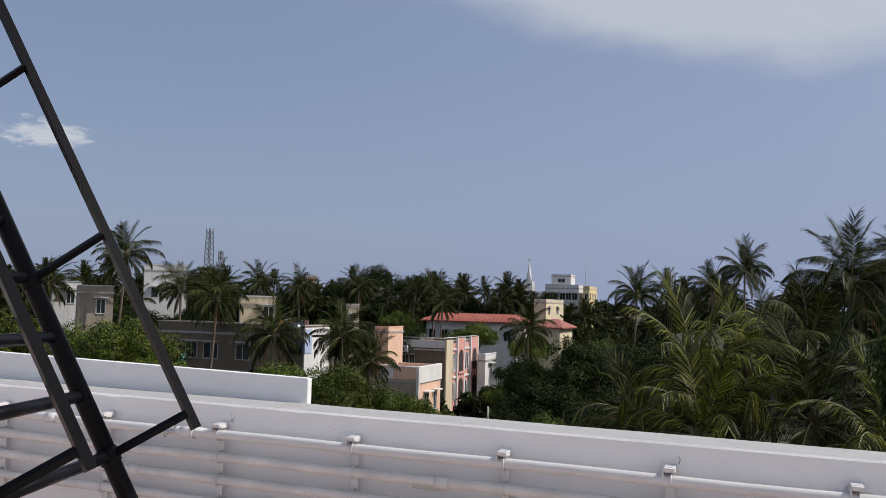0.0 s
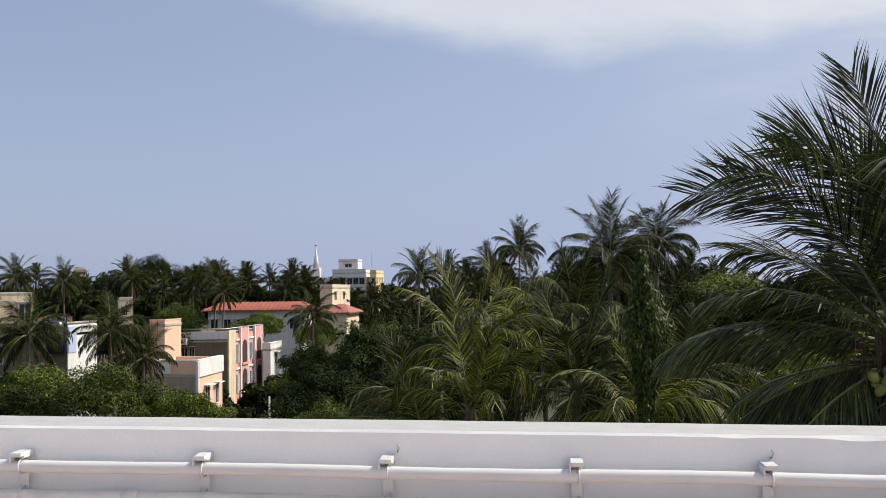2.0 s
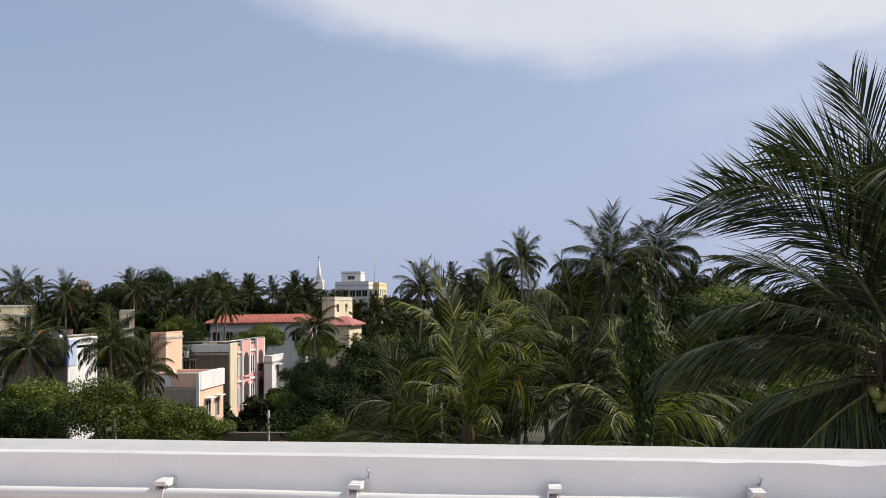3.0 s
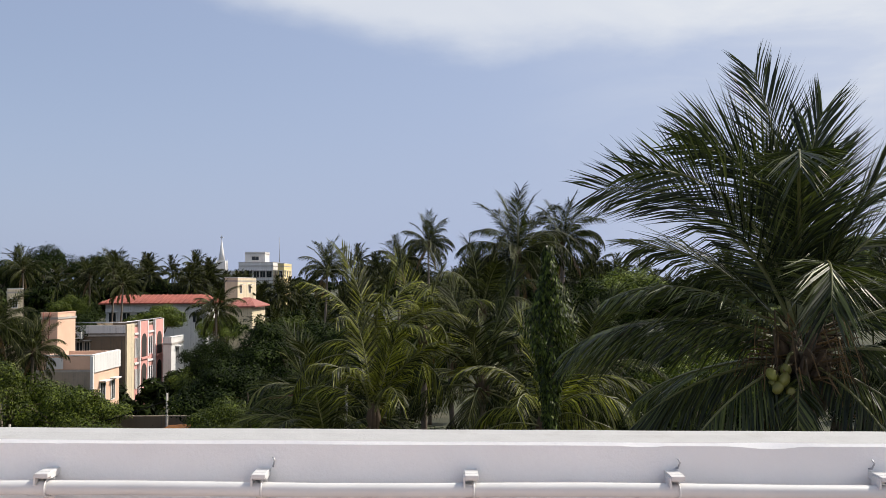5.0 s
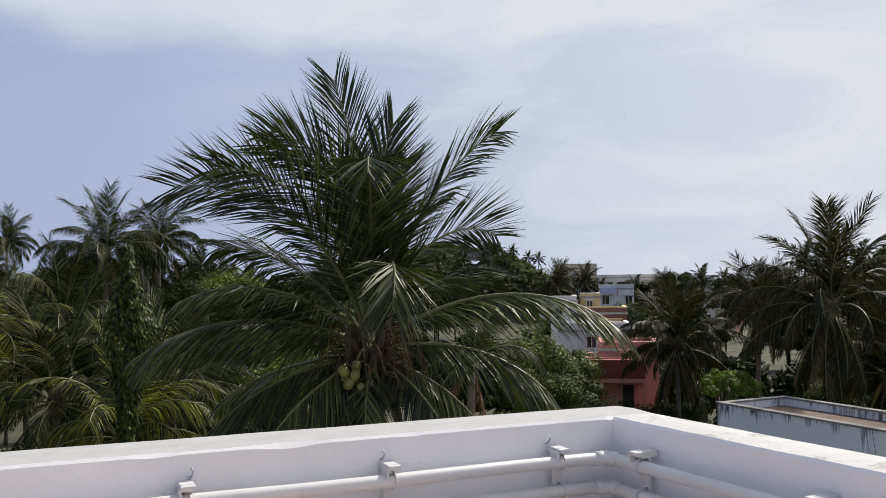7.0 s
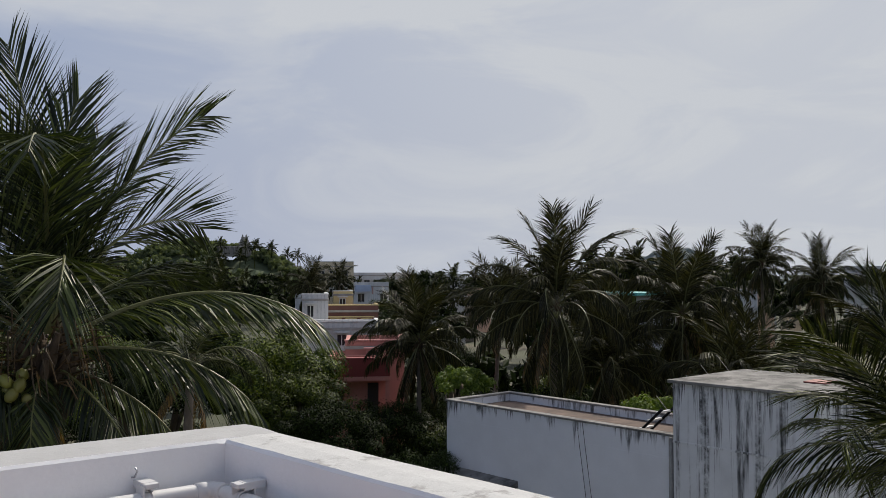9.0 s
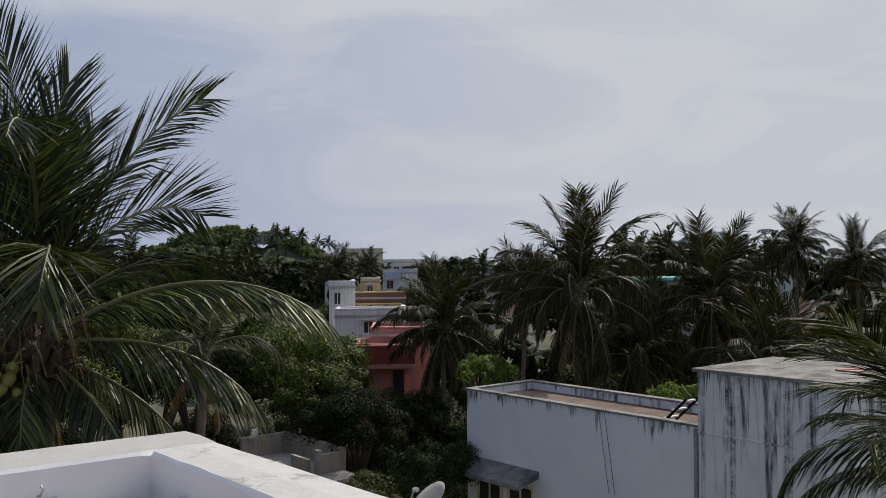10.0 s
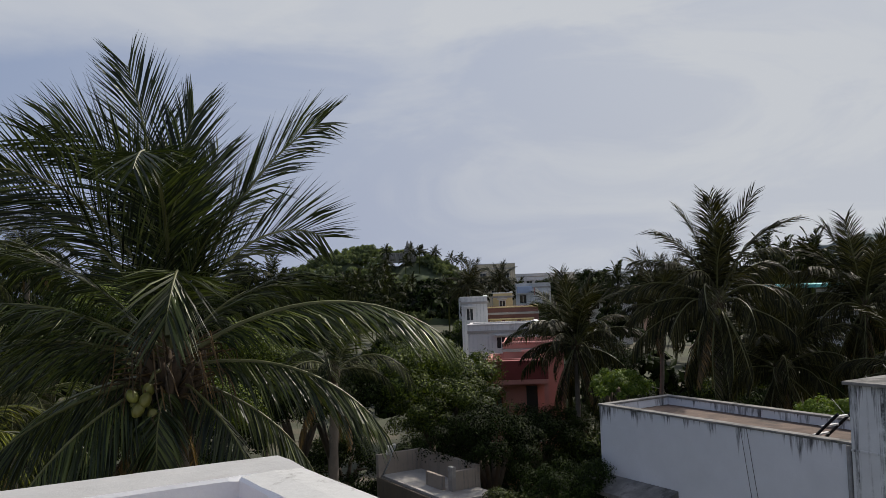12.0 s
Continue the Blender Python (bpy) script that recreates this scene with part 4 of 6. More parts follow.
for _i, (_x, _y, _t, _r, _k) in enumerate(((-26.6, 18.0, 11.4, 3.0, "mid"), (-24.4, 23.5, 10.8, 2.8, "mid"), (-21.5, 22.1, 9.6, 2.4, "mid"), (-28.0, 26.0, 10.5, 3.2, "mid"), (-31.0, 33.0, 9.6, 3.4, "dark"), (-20.0, 27.0, 8.2, 2.6, "dark"))):
    tree(_x, _y, _t, _r, _k, 250 + _i)
for _i, (_x, _y, _t, _r, _k) in enumerate(((7.9, 35.7, 12.6, 3.4, "mid"), (5.2, 30.1, 11.8, 2.6, "dark"), (10.5, 33.0, 12.2, 3.2, "dark"), (13.5, 38.0, 10.4, 3.2, "mid"), (17.0, 42.0, 9.6, 3.4, "mid"), (3.0, 24.5, 8.6, 2.6, "dark"), (6.0, 22.0, 9.0, 2.6, "dark"), (8.5, 24.0, 9.5, 2.6, "mid"), (-3.5, 23.0, 7.6, 2.6, "dark"), (-2.0, 29.5, 8.6, 2.6, "dark"), (13.0, 26.0, 9.4, 3.0, "dark"), (2.0, 20.5, 7.8, 2.2, "dark"))):
    tree(_x, _y, _t, _r, _k, 270 + _i)


for _i, (_x, _y, _t, _r, _k) in enumerate(((-17.2, 66.0, 6.8, 3.0, "dark"), (-16.8, 60.0, 7.8, 3.4, "dark"), (-21.8, 80.5, 9.0, 3.0, "mid"), (-53.7, 114.0, 17.2, 5.0, "dark"), (-48.8, 116.0, 16.4, 4.4, "dark"), (-60.0, 112.0, 15.0, 4.0, "dark"), (-14.0, 72.0, 9.2, 3.6, "mid"))):
    tree(_x, _y, _t, _r, _k, 300 + _i, "", 1.15)
for _i, (_x, _y, _t, _r, _k) in enumerate(((44.0, 62.0, 8.6, 3.0, "dark"), (50.0, 70.0, 9.0, 3.2, "mid"), (56.5, 70.0, 9.0, 3.4, "dark"), (62.0, 76.0, 9.2, 3.0, "mid"), (46.0, 50.0, 8.2, 2.8, "dark"), (40.0, 40.0, 7.4, 2.8, "dark"), (80.0, 100.0, 12.0, 4.0, "dark"), (92.0, 104.0, 13.0, 4.6, "dark"))):
    tree(_x, _y, _t, _r, _k, 320 + _i, "dark leafy tree among the distant houses")


def town_wood():
    """Trees that fill the gaps behind the pink house."""
    rng = random.Random(21)
    for i in range(34):
        a, d = rng.uniform(-46, -23), rng.uniform(80, 104)
        x, y = d * math.sin(radians(a)), -4 + d * math.cos(radians(a))
        tree(x, y, rng.uniform(8.0, 10.8), rng.uniform(2.6, 3.8), rng.choice(("dark", "dark", "mid")), 500 + i, "dark leafy tree behind the houses", 1.1)


town_wood()


def undergrowth():
    """Low dark trees that close the ground between the palms."""
    rng = random.Random(12)
    for i in range(90):
        a, d = rng.uniform(-50, 72), rng.uniform(17, 55)
        x, y = d * math.sin(radians(a)), -3.5 + d * math.cos(radians(a))
        top, r = rng.uniform(5.0, 7.4) - (0.9 if a < -11 else 0.0), rng.uniform(2.0, 3.2)
        if 12.5 < x < 20.5 and 0 < y < 15 or 5 < x < 17.5 and 6 < y < 24.5 or x < -22 and y > 40 or -17 < x < -8 and 30 < y < 38:
            continue
        if 27 < a < 40:
            top = min(top, 5.0)
        if 48 < a:
            top += 1.3
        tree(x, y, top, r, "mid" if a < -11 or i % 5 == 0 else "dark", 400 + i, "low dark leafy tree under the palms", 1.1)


undergrowth()


def creeper_column():
    """A dead palm stem wholly draped in a hanging creeper."""
    x, y = 1.66, 10.8
    t = thing("creeper_column", "dead palm stem draped in a hanging green creeper", "climbing plant", (x, y, 0))
    part("stem", tubed([(0, 0, 0), (0.05, 0, 6), (0, 0, 12.0)], [0.12, 0.08, 0.05], 8), M["husk"], t)
    rng = np.random.default_rng(77)
    n = 13000
    z = rng.uniform(8.6, 12.2, n)
    a = rng.uniform(0, 6.283, n)
    f = (z - 8.6) / 3.6
    lump = np.array([noise.noise((math.cos(aa) * 1.2, math.sin(aa) * 1.2, zz * 1.6)) + 0.6 * noise.noise((math.cos(aa) * 3, math.sin(aa) * 3, zz * 4.5)) for aa, zz in zip(a, z)])
    rr = (0.07 + 0.32 * np.exp(-((f - 0.60) / 0.24) ** 2) - 0.04 * f) * (1.0 + 0.95 * lump) * rng.uniform(0.6, 1.12, n)
    c = np.stack([rr * np.cos(a), rr * np.sin(a), z], 1)
    out = np.stack([np.cos(a), np.sin(a), 0.3 * np.ones(n)], 1) + rng.normal(size=(n, 3)) * 0.4
    out /= np.linalg.norm(out, axis=1, keepdims=True)
    dn = np.stack([0.3 * np.cos(a), 0.3 * np.sin(a), -np.ones(n)], 1) + rng.normal(size=(n, 3)) * 0.25
    dn /= np.linalg.norm(dn, axis=1, keepdims=True)
    u = np.cross(out, dn)
    s = rng.uniform(0.018, 0.048, (n, 1))
    q = np.stack([c, c + dn * s - u * s * 0.5, c + dn * s * 2.2, c + dn * s + u * s * 0.5], 1).reshape(-1, 3)
    me = bpy.data.meshes.new("creeper")
    me.from_pydata(q.tolist(), [], np.arange(n * 4).reshape(-1, 4).tolist())
    me.materials.append(M["leaf_creeper"])
    part("creeper", me, None, t)


creeper_column()

# ---------------------------------------------------------------- houses


def window(parent, face, u, z, w, h, origin, mat_frame, shade=True, bars=False):
    """A window on a face ('front' looks to -y, 'side' to +x): frame, pane, sunshade."""
    if face == "front":
        def b(u0, u1, d0, d1, z0, z1, bev=0.0):
            return boxed((u0, origin - d1, z0), (u1, origin - d0, z1), bev)
    else:
        def b(u0, u1, d0, d1, z0, z1, bev=0.0):
            return boxed((origin + d0, u0, z0), (origin + d1, u1, z1), bev)
    win = part("window", b(u - w / 2, u + w / 2, -0.10, 0.012, z, z + h), M["glass"], parent)
    fr = 0.07
    for (u0, u1, z0, z1) in ((u - w / 2 - fr, u - w / 2, z - fr, z + h + fr), (u + w / 2, u + w / 2 + fr, z - fr, z + h + fr), (u - w / 2, u + w / 2, z + h, z + h + fr), (u - w / 2, u + w / 2, z - fr, z), (u - 0.025, u + 0.025, z, z + h)):
        part("frame", b(u0, u1, 0.0, 0.05, z0, z1), mat_frame, win)
    if shade:
        part("sunshade", b(u - w / 2 - 0.2, u + w / 2 + 0.2, 0.0, 0.45, z + h + 0.12, z + h + 0.2), mat_frame, win)


def house(name, x0, x1, y0, y1, top, mat, label, front=(), side=(), parapet=0.7, trim=None, category="house", lines=(), facing=False):
    """A flat-roofed house: body, roof slab, a parapet ring, floor bands and windows."""
    turn = 0.0
    if facing:      # turned to face the terrace, keeping its middle and its apparent width
        cx = (x0 + x1) / 2
        turn = math.atan2(cx - 2.0, y0 + 3.0)
        k = math.cos(turn)
        x0, x1 = cx + (x0 - cx) * k, cx + (x1 - cx) * k
        front = [(cx + (u - cx) * k, z, w * k, hh) for u, z, w, hh in front]
    h = thing(name, label, category, ((x0 + x1) / 2, y0, 0))
    h.rotation_euler = (0, 0, -turn)
    off = Vector(h.location)
    trim = trim or M["far_white"]

    def put(nm, bm, m, lb=""):
        ob = part(nm, bm, m, h, lb)
        ob.matrix_basis = Matrix.Translation(-off)
        return ob

    roof = top - parapet
    put("wall", boxed((x0, y0, 0), (x1, y1, roof - 0.16), 0.02), mat)
    put("roof", boxed((x0 - 0.06, y0 - 0.06, roof - 0.158), (x1 + 0.06, y1 + 0.06, roof)), M["cement"], "grey cement roof slab")
    t = 0.2
    if parapet > 0.1:
        for lo, hi in (((x0, y0, roof), (x1, y0 + t, top)), ((x0, y1 - t, roof), (x1, y1, top)), ((x0, y0 + t, roof), (x0 + t, y1 - t, top)), ((x1 - t, y0 + t, roof), (x1, y1 - t, top))):
            put("parapet", boxed(lo, hi, 0.02), mat)
        for lo, hi in (((x0 - 0.04, y0 - 0.04, top + 0.002), (x1 + 0.04, y0 + t + 0.03, top + 0.08)), ((x1 - t - 0.03, y0 + t + 0.03, top + 0.002), (x1 + 0.04, y1 + 0.04, top + 0.08))):
            put("coping", boxed(lo, hi, 0.01), trim, "pale coping")
    for z in lines:
        put("floor_band", boxed((x0 - 0.05, y0 - 0.05, z), (x1 + 0.05, y1 + 0.05, z + 0.14)), trim)
    for u, z, w, hh in front:
        holder_window(h, off, "front", u, z, w, hh, y0, trim)
    for u, z, w, hh in side:
        holder_window(h, off, "side", u, z, w, hh, x1, trim)
    return h


def holder_window(h, off, face, u, z, w, hh, origin, trim):
    before = set(h.children)
    window(h, face, u, z, w, hh, origin, trim)
    for c in h.children:
        if c not in before:
            c.matrix_basis = Matrix.Translation(-off)


def rows_of(us, zs, w, h):
    return [(u, z, w, h) for u in us for z in zs]


def left_town():
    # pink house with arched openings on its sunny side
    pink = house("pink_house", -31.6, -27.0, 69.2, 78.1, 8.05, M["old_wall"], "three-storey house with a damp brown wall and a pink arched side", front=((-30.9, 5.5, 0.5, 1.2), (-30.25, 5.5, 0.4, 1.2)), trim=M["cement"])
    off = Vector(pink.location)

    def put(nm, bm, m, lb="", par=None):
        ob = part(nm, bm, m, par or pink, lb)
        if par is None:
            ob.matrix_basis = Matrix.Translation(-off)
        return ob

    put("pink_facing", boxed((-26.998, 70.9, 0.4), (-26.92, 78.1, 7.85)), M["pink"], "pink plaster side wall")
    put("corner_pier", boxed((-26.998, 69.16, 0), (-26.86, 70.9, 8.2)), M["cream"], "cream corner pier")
    put("white_band", boxed((-31.64, 69.12, 7.45), (-27.0, 69.199, 8.1)), M["far_white"], "white band under the roof edge")
    put("roof_pipe", tubed([(-31.6, 69.3, 8.35), (-27.2, 69.3, 8.35), (-26.9, 78.0, 8.4)], 0.05, 6), M["galv"])
    for y0, y1 in ((72.0, 73.9), (76.0, 78.12)):
        bay = put("arch_bay", boxed((-26.919, y0, 0.3), (-26.74, y1, 8.3)), M["pink"], "pink projecting bay")
        for yy in (y0 - 0.16, y1 - 0.04):
            part("pilaster", boxed((-26.93, yy, 0.3), (-26.71, yy + 0.2, 8.36)), M["far_white"], bay, "white pilaster")
        ym = (y0 + y1) / 2
        for z in (2.5, 5.15):
            bm = bmesh.new()
            hw = 0.62
            prof = [(-hw, z), (hw, z), (hw, z + 1.45)] + [(hw * math.cos(a), z + 1.45 + hw * math.sin(a)) for a in np.linspace(0.3, 2.84, 8)] + [(-hw, z + 1.45)]
            a = [bm.verts.new((-26.715, ym + u, zz)) for u, zz in prof]
            b = [bm.verts.new((-26.78, ym + u, zz)) for u, zz in prof]
            bm.faces.new(a)
            for i in range(len(a)):
                bm.faces.new((a[i], a[(i + 1) % len(a)], b[(i + 1) % len(a)], b[i]))
            # solid dark face on the bay; the shade inside the arch is painted
            part("arched_opening", bm, M["shade"], bay, "dark arched opening")
            part("sill", boxed((-26.74, ym - 0.85, z - 0.2), (-26.6, ym + 0.85, z - 0.02)), M["pink"], bay)
    for z in (2.6, 5.3):
        for ym, w in ((75.0, 0.9), (71.45, 0.5)):
            win = put("window", boxed((-26.925, ym - w / 2, z), (-26.90, ym + w / 2, z + 1.5)), M["glass"])
            for u0, u1 in ((-w / 2 - 0.1, -w / 2), (-0.06, 0.06), (w / 2, w / 2 + 0.1)):
                part("frame", boxed((-26.93, ym + u0, z - 0.1), (-26.84, ym + u1, z + 1.6)), M["far_white"], win)
    for z in (4.6, 7.2):
        put("ledge", boxed((-26.919, 70.9, z), (-26.80, 78.1, z + 0.16)), M["far_white"])
    ac = thing("air_conditioner", "white air conditioner box on a brown damp wall", "air conditioner", (-31.0, 69.0, 7.0))
    part("case", boxed((-0.45, -0.3, 0), (0.45, 0.19, 0.6), 0.03), M["far_white"], ac)
    part("fan", tubed([(-0.1, -0.31, 0.3), (-0.1, -0.33, 0.3)], 0.22, 14), M["shade"], ac)
    for u in (-0.4, 0.35):
        part("strut", boxed((u, -0.25, -0.06), (u + 0.06, 0.19, -0.002)), M["galv"], ac)

    house("stair_block", -30.75, -29.5, 61.9, 65.1, 9.4, M["peach"], "peach coloured stair block with an iron ladder", parapet=0.3, trim=M["peach"])
    lad = thing("wall_ladder", "thin rusty iron ladder on the peach block", "ladder", (-30.4, 61.8, 6.9))
    for u in (-0.25, 0.25):
        part("stringer", tubed([(u, -0.05, 0), (u + 0.15, -0.05, 2.6)], 0.03, 6), M["rust_roof"], lad)
    for k in range(8):
        part("rung", tubed([(-0.25 + 0.15 * k / 8, -0.05, 0.2 + 0.3 * k), (0.25 + 0.15 * k / 8, -0.05, 0.2 + 0.3 * k)], 0.02, 6), M["rust_roof"], lad)
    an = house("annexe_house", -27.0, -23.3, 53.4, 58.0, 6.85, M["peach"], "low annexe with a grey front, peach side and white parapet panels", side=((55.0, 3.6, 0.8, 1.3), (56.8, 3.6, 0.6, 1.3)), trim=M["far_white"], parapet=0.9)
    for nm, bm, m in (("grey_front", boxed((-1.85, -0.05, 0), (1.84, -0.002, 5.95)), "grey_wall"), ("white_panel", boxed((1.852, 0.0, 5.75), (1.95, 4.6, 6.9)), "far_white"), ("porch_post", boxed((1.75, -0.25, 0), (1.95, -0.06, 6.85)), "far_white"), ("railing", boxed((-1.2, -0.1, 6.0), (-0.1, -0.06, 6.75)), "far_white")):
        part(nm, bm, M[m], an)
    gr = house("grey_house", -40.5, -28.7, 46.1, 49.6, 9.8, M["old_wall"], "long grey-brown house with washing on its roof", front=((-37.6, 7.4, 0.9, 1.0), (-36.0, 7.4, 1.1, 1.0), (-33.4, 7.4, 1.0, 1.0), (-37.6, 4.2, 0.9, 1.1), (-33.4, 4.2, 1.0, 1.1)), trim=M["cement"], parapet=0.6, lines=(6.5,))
    # white panel over the brown body: the sunlit side, painted in as colour
    part("lit_side", boxed((5.902, 0.0, 0.0), (5.96, 3.5, 9.7)), M["far_white"], gr, "side wall with its sunlight painted in as white").location = (0, 0, 0)
    house("roof_room", -35.4, -32.4, 48.6, 52.0, 11.7, M["cream"], "cream roof room with a white railing", front=((-33.0, 10.0, 0.8, 1.0),), facing=True, parapet=0.5)
    for i, (c, w) in enumerate((("teal", 0.5), ("orange", 0.35), ("far_white", 0.6), ("salmon", 0.4), ("blue", 0.5), ("pink", 0.4))):
        bm = boxed((-31.9 + 0.5 * i, 47.3, 9.6 + 0.05 * (i % 2)), (-31.9 + 0.5 * i + w * 0.8, 47.33, 10.2))
        tagged(part("washing", bm, M[c]), "piece of washing hung on a roof line", "laundry", group="washing on the roof line")
    for lo, hi, m, lb in (((4.6, -0.08, 8.0), (5.85, -0.004, 9.6), "navy", "dark blue sheet hung on the wall"), ((5.962, 0.0, 8.0), (6.0, 0.9, 9.6), "blue", "pale blue sheet hung on the wall")):
        part("wall_sheet", boxed(lo, hi), M[m], gr, lb)
    tk = thing("blue_tank", "dark blue plastic water tank on the grey house", "water tank", (-29.4, 47.0, 8.0))
    part("tank", tubed([(0, -1.0, 0), (0, -1.0, 1.9), (0, -1.0, 2.0)], [0.55, 0.55, 0.35], 16), M["glass"], tk)
    # far white house with a roof ladder
    house("white_far_house", -72.7, -66.1, 83.7, 88.0, 15.4, M["far_white"], "white house among the palms with a roof tank", front=rows_of((-71, -68), (11.4,), 1.0, 1.2), facing=True, parapet=0.6)
    wl = thing("roof_stair", "thin iron ladder on a white house", "ladder", (-69.6, 83.5, 13.0))
    for u in (0, 0.5):
        part("stringer", tubed([(u, 0, 0), (u - 1.0, 0, 2.6)], 0.05, 5), M["black_steel"], wl)
    for k in range(7):
        part("rung", tubed([(-0.14 * k, 0, 0.35 * k), (0.5 - 0.14 * k, 0, 0.35 * k)], 0.035, 5), M["black_steel"], wl)
    house("grey_left_house", -48.5, -45.0, 46.7, 50.0, 12.2, M["grey_wall"], "grey-brown upper storey behind trees", front=((-46.2, 10.2, 0.8, 1.0),), facing=True, parapet=0.4)
    house("white_left_house", -58.2, -54.8, 54.0, 58.0, 12.6, M["far_white"], "white house with a stepped roof behind trees", front=((-56.0, 10.8, 0.8, 1.0),), facing=True, parapet=0.5)
    house("tank_house", -38.5, -37.1, 72.0, 74.0, 11.2, M["cream"], "small cream roof tower", front=((-37.8, 9.6, 0.4, 0.6),), facing=True, parapet=0.2)
    house("peach_far_house", -73.8, -71.8, 127.2, 130.0, 15.7, M["peach"], "small peach roof room far behind the palms", facing=True, parapet=0.2)
    wt = thing("roof_tank", "white round water tank on a stand", "water tank", (-62.4, 132.3, 0))
    part("tank", tubed([(0, 0, 14.3), (0, 0, 15.4), (0, 0, 15.6)], [0.8, 0.8, 0.4], 14), M["far_white"], wt)
    part("stand", boxed((-0.8, -0.8, 0), (0.8, 0.8, 14.3)), M["cement"], wt)
    # long school-like building under a red tiled roof
    sc = house("long_hall", -38.8, -27.2, 94.8, 100.3, 9.5, M["far_white"], "long pale hall under a red tiled roof", front=rows_of(np.arange(-38, -28, 1.6), (7.2,), 0.8, 1.1), parapet=0.0)
    roof_on(sc, -39.4, -26.7, 94.2, 100.8, 9.45, 10.35, M["red_roof"])
    s2 = house("red_roof_house", -25.4, -22.6, 97.5, 105.0, 9.0, M["cream"], "cream house with a red hipped roof", parapet=0.0)
    roof_on(s2, -25.9, -22.1, 97.0, 105.4, 8.95, 9.9, M["rust_roof"])
    house("cream_tower_house", -27.2, -25.6, 102.9, 113.4, 12.3, M["cream"], "cream house with small red windows", side=((104.6, 10.4, 1.0, 0.9), (109.5, 10.4, 1.0, 0.9)), parapet=0.3)
    # the apartment block and the church
    house("apartment_block", -45.6, -37.9, 187.2, 197.7, 16.3, M["far_white"], "pale four-storey apartment block above the palms", front=rows_of((-44.6, -43.2, -41.6, -40.2, -38.8), (7.2, 10.2, 13.0), 1.1, 1.3), side=rows_of((189.5, 193, 196), (10.2, 13.0), 1.2, 1.3), trim=M["cement"], lines=(9.2, 12.2))
    house("yellow_block", -36.6, -35.2, 185.7, 195.2, 16.0, M["yellow"], "yellow wing of the apartment block", front=rows_of((-35.9,), (10.2, 13.0), 0.6, 1.3), side=rows_of((187, 190, 193), (10.2, 13.0), 1.0, 1.3), parapet=0.5)
    house("lift_room", -44.8, -40.3, 190.0, 195.0, 18.7, M["far_white"], "white lift room on the apartment roof", front=((-42.5, 16.9, 1.6, 0.8),), parapet=0.3)
    an = thing("roof_antenna", "thin antenna rod on the apartment roof", "antenna", (-36.5, 187.4, 16.2))
    part("rod", tubed([(0, 0, 0), (0, 0, 5.7)], [0.06, 0.03], 5), M["galv"], an)
    ch = thing("church_spire", "slender white church spire with a cross", "church", (-53.7, 204.0, 0))
    part("tower", boxed((-1.3, -1.3, 0), (1.3, 1.3, 14.8), 0.05), M["far_white"], ch)
    part("belfry", boxed((-0.95, -0.95, 14.8), (0.95, 0.95, 17.2), 0.05), M["far_white"], ch)
    for sx in (-1, 1):
        for sy in (-1, 1):
            part("pinnacle", tubed([(sx * 1.05, sy * 1.05, 14.8), (sx * 1.05, sy * 1.05, 16.6), (sx * 1.05, sy * 1.05, 17.6)], [0.2, 0.2, 0.02], 6), M["far_white"], ch)
    part("steeple", tubed([(0, 0, 17.2), (0, 0, 19.0), (0, 0, 22.2)], [0.85, 0.55, 0.08], 8), M["far_white"], ch)
    bm = boxed((-0.07, -0.07, 22.1), (0.07, 0.07, 23.4))
    box(bm, (-0.4, -0.07, 22.75), (0.4, 0.07, 22.92))
    part("cross", bm, M["far_white"], ch)
    house("side_church_house", -56.0, -49.0, 200.0, 206.0, 14.6, M["far_white"], "white house beside the church", front=rows_of((-54, -51.5), (12.2,), 1.0, 1.0), parapet=0.3)
    house("small_grey_house", -26.1, -25.3, 76.1, 79.8, 6.6, M["far_white"], "small whitish house with a roof lattice", side=((77.8, 4.6, 0.8, 1.0),), parapet=0.5)
    house("white_ridge_house", -18.6, -15.0, 218.0, 222.0, 17.0, M["far_white"], "far white roof above the trees", parapet=0.5, front=rows_of((-17.4, -16.0), (15.0,), 0.8, 0.8))
    # lattice masts on the skyline
    for x, y, h, w in ((-145.2, 199.2, 31.0, 1.5), (-148.3, 209.3, 25.0, 1.0)):
        m = thing("lattice_mast", "thin steel lattice mast on the skyline", "mast", (x, y, 0), "skyline masts")
        for sx, sy in ((-1, -1), (1, -1), (1, 1), (-1, 1)):
            part("leg", tubed([(sx * w, sy * w, 0), (sx * w * 0.45, sy * w * 0.45, h)], 0.11, 4), M["mast"], m)
        bm = bmesh.new()
        k, z = 0, h * 0.35
        while z < h - 1:
            r = w * (1 - 0.55 * z / h)
            r2 = w * (1 - 0.55 * (z + 1.5) / h)
            for a, b in (((-1, -1), (1, -1)), ((1, -1), (1, 1)), ((1, 1), (-1, 1)), ((-1, 1), (-1, -1))):
                tube(bm, [(a[0] * r, a[1] * r, z), (b[0] * r2, b[1] * r2, z + 1.5)], 0.07, 4)
                tube(bm, [(b[0] * r, b[1] * r, z), (a[0] * r2, a[1] * r2, z + 1.5)], 0.07, 4)
            z += 1.5
        part("lattice", bm, M["mast"], m)
    # yard wall and tarpaulin beyond the parapet
    yw = thing("yard_wall", "brown brick yard wall on a low roof", "wall", (-12.8, 33.0, 0))
    part("front_wall", boxed((-3.6, 0, 0), (2.3, 0.2, 5.45), 0.02), M["old_wall"], yw)
    part("back_wall", boxed((-3.6, 2.6, 0), (2.3, 2.8, 5.6), 0.02), M["old_wall"], yw)
    bm = bmesh.new()
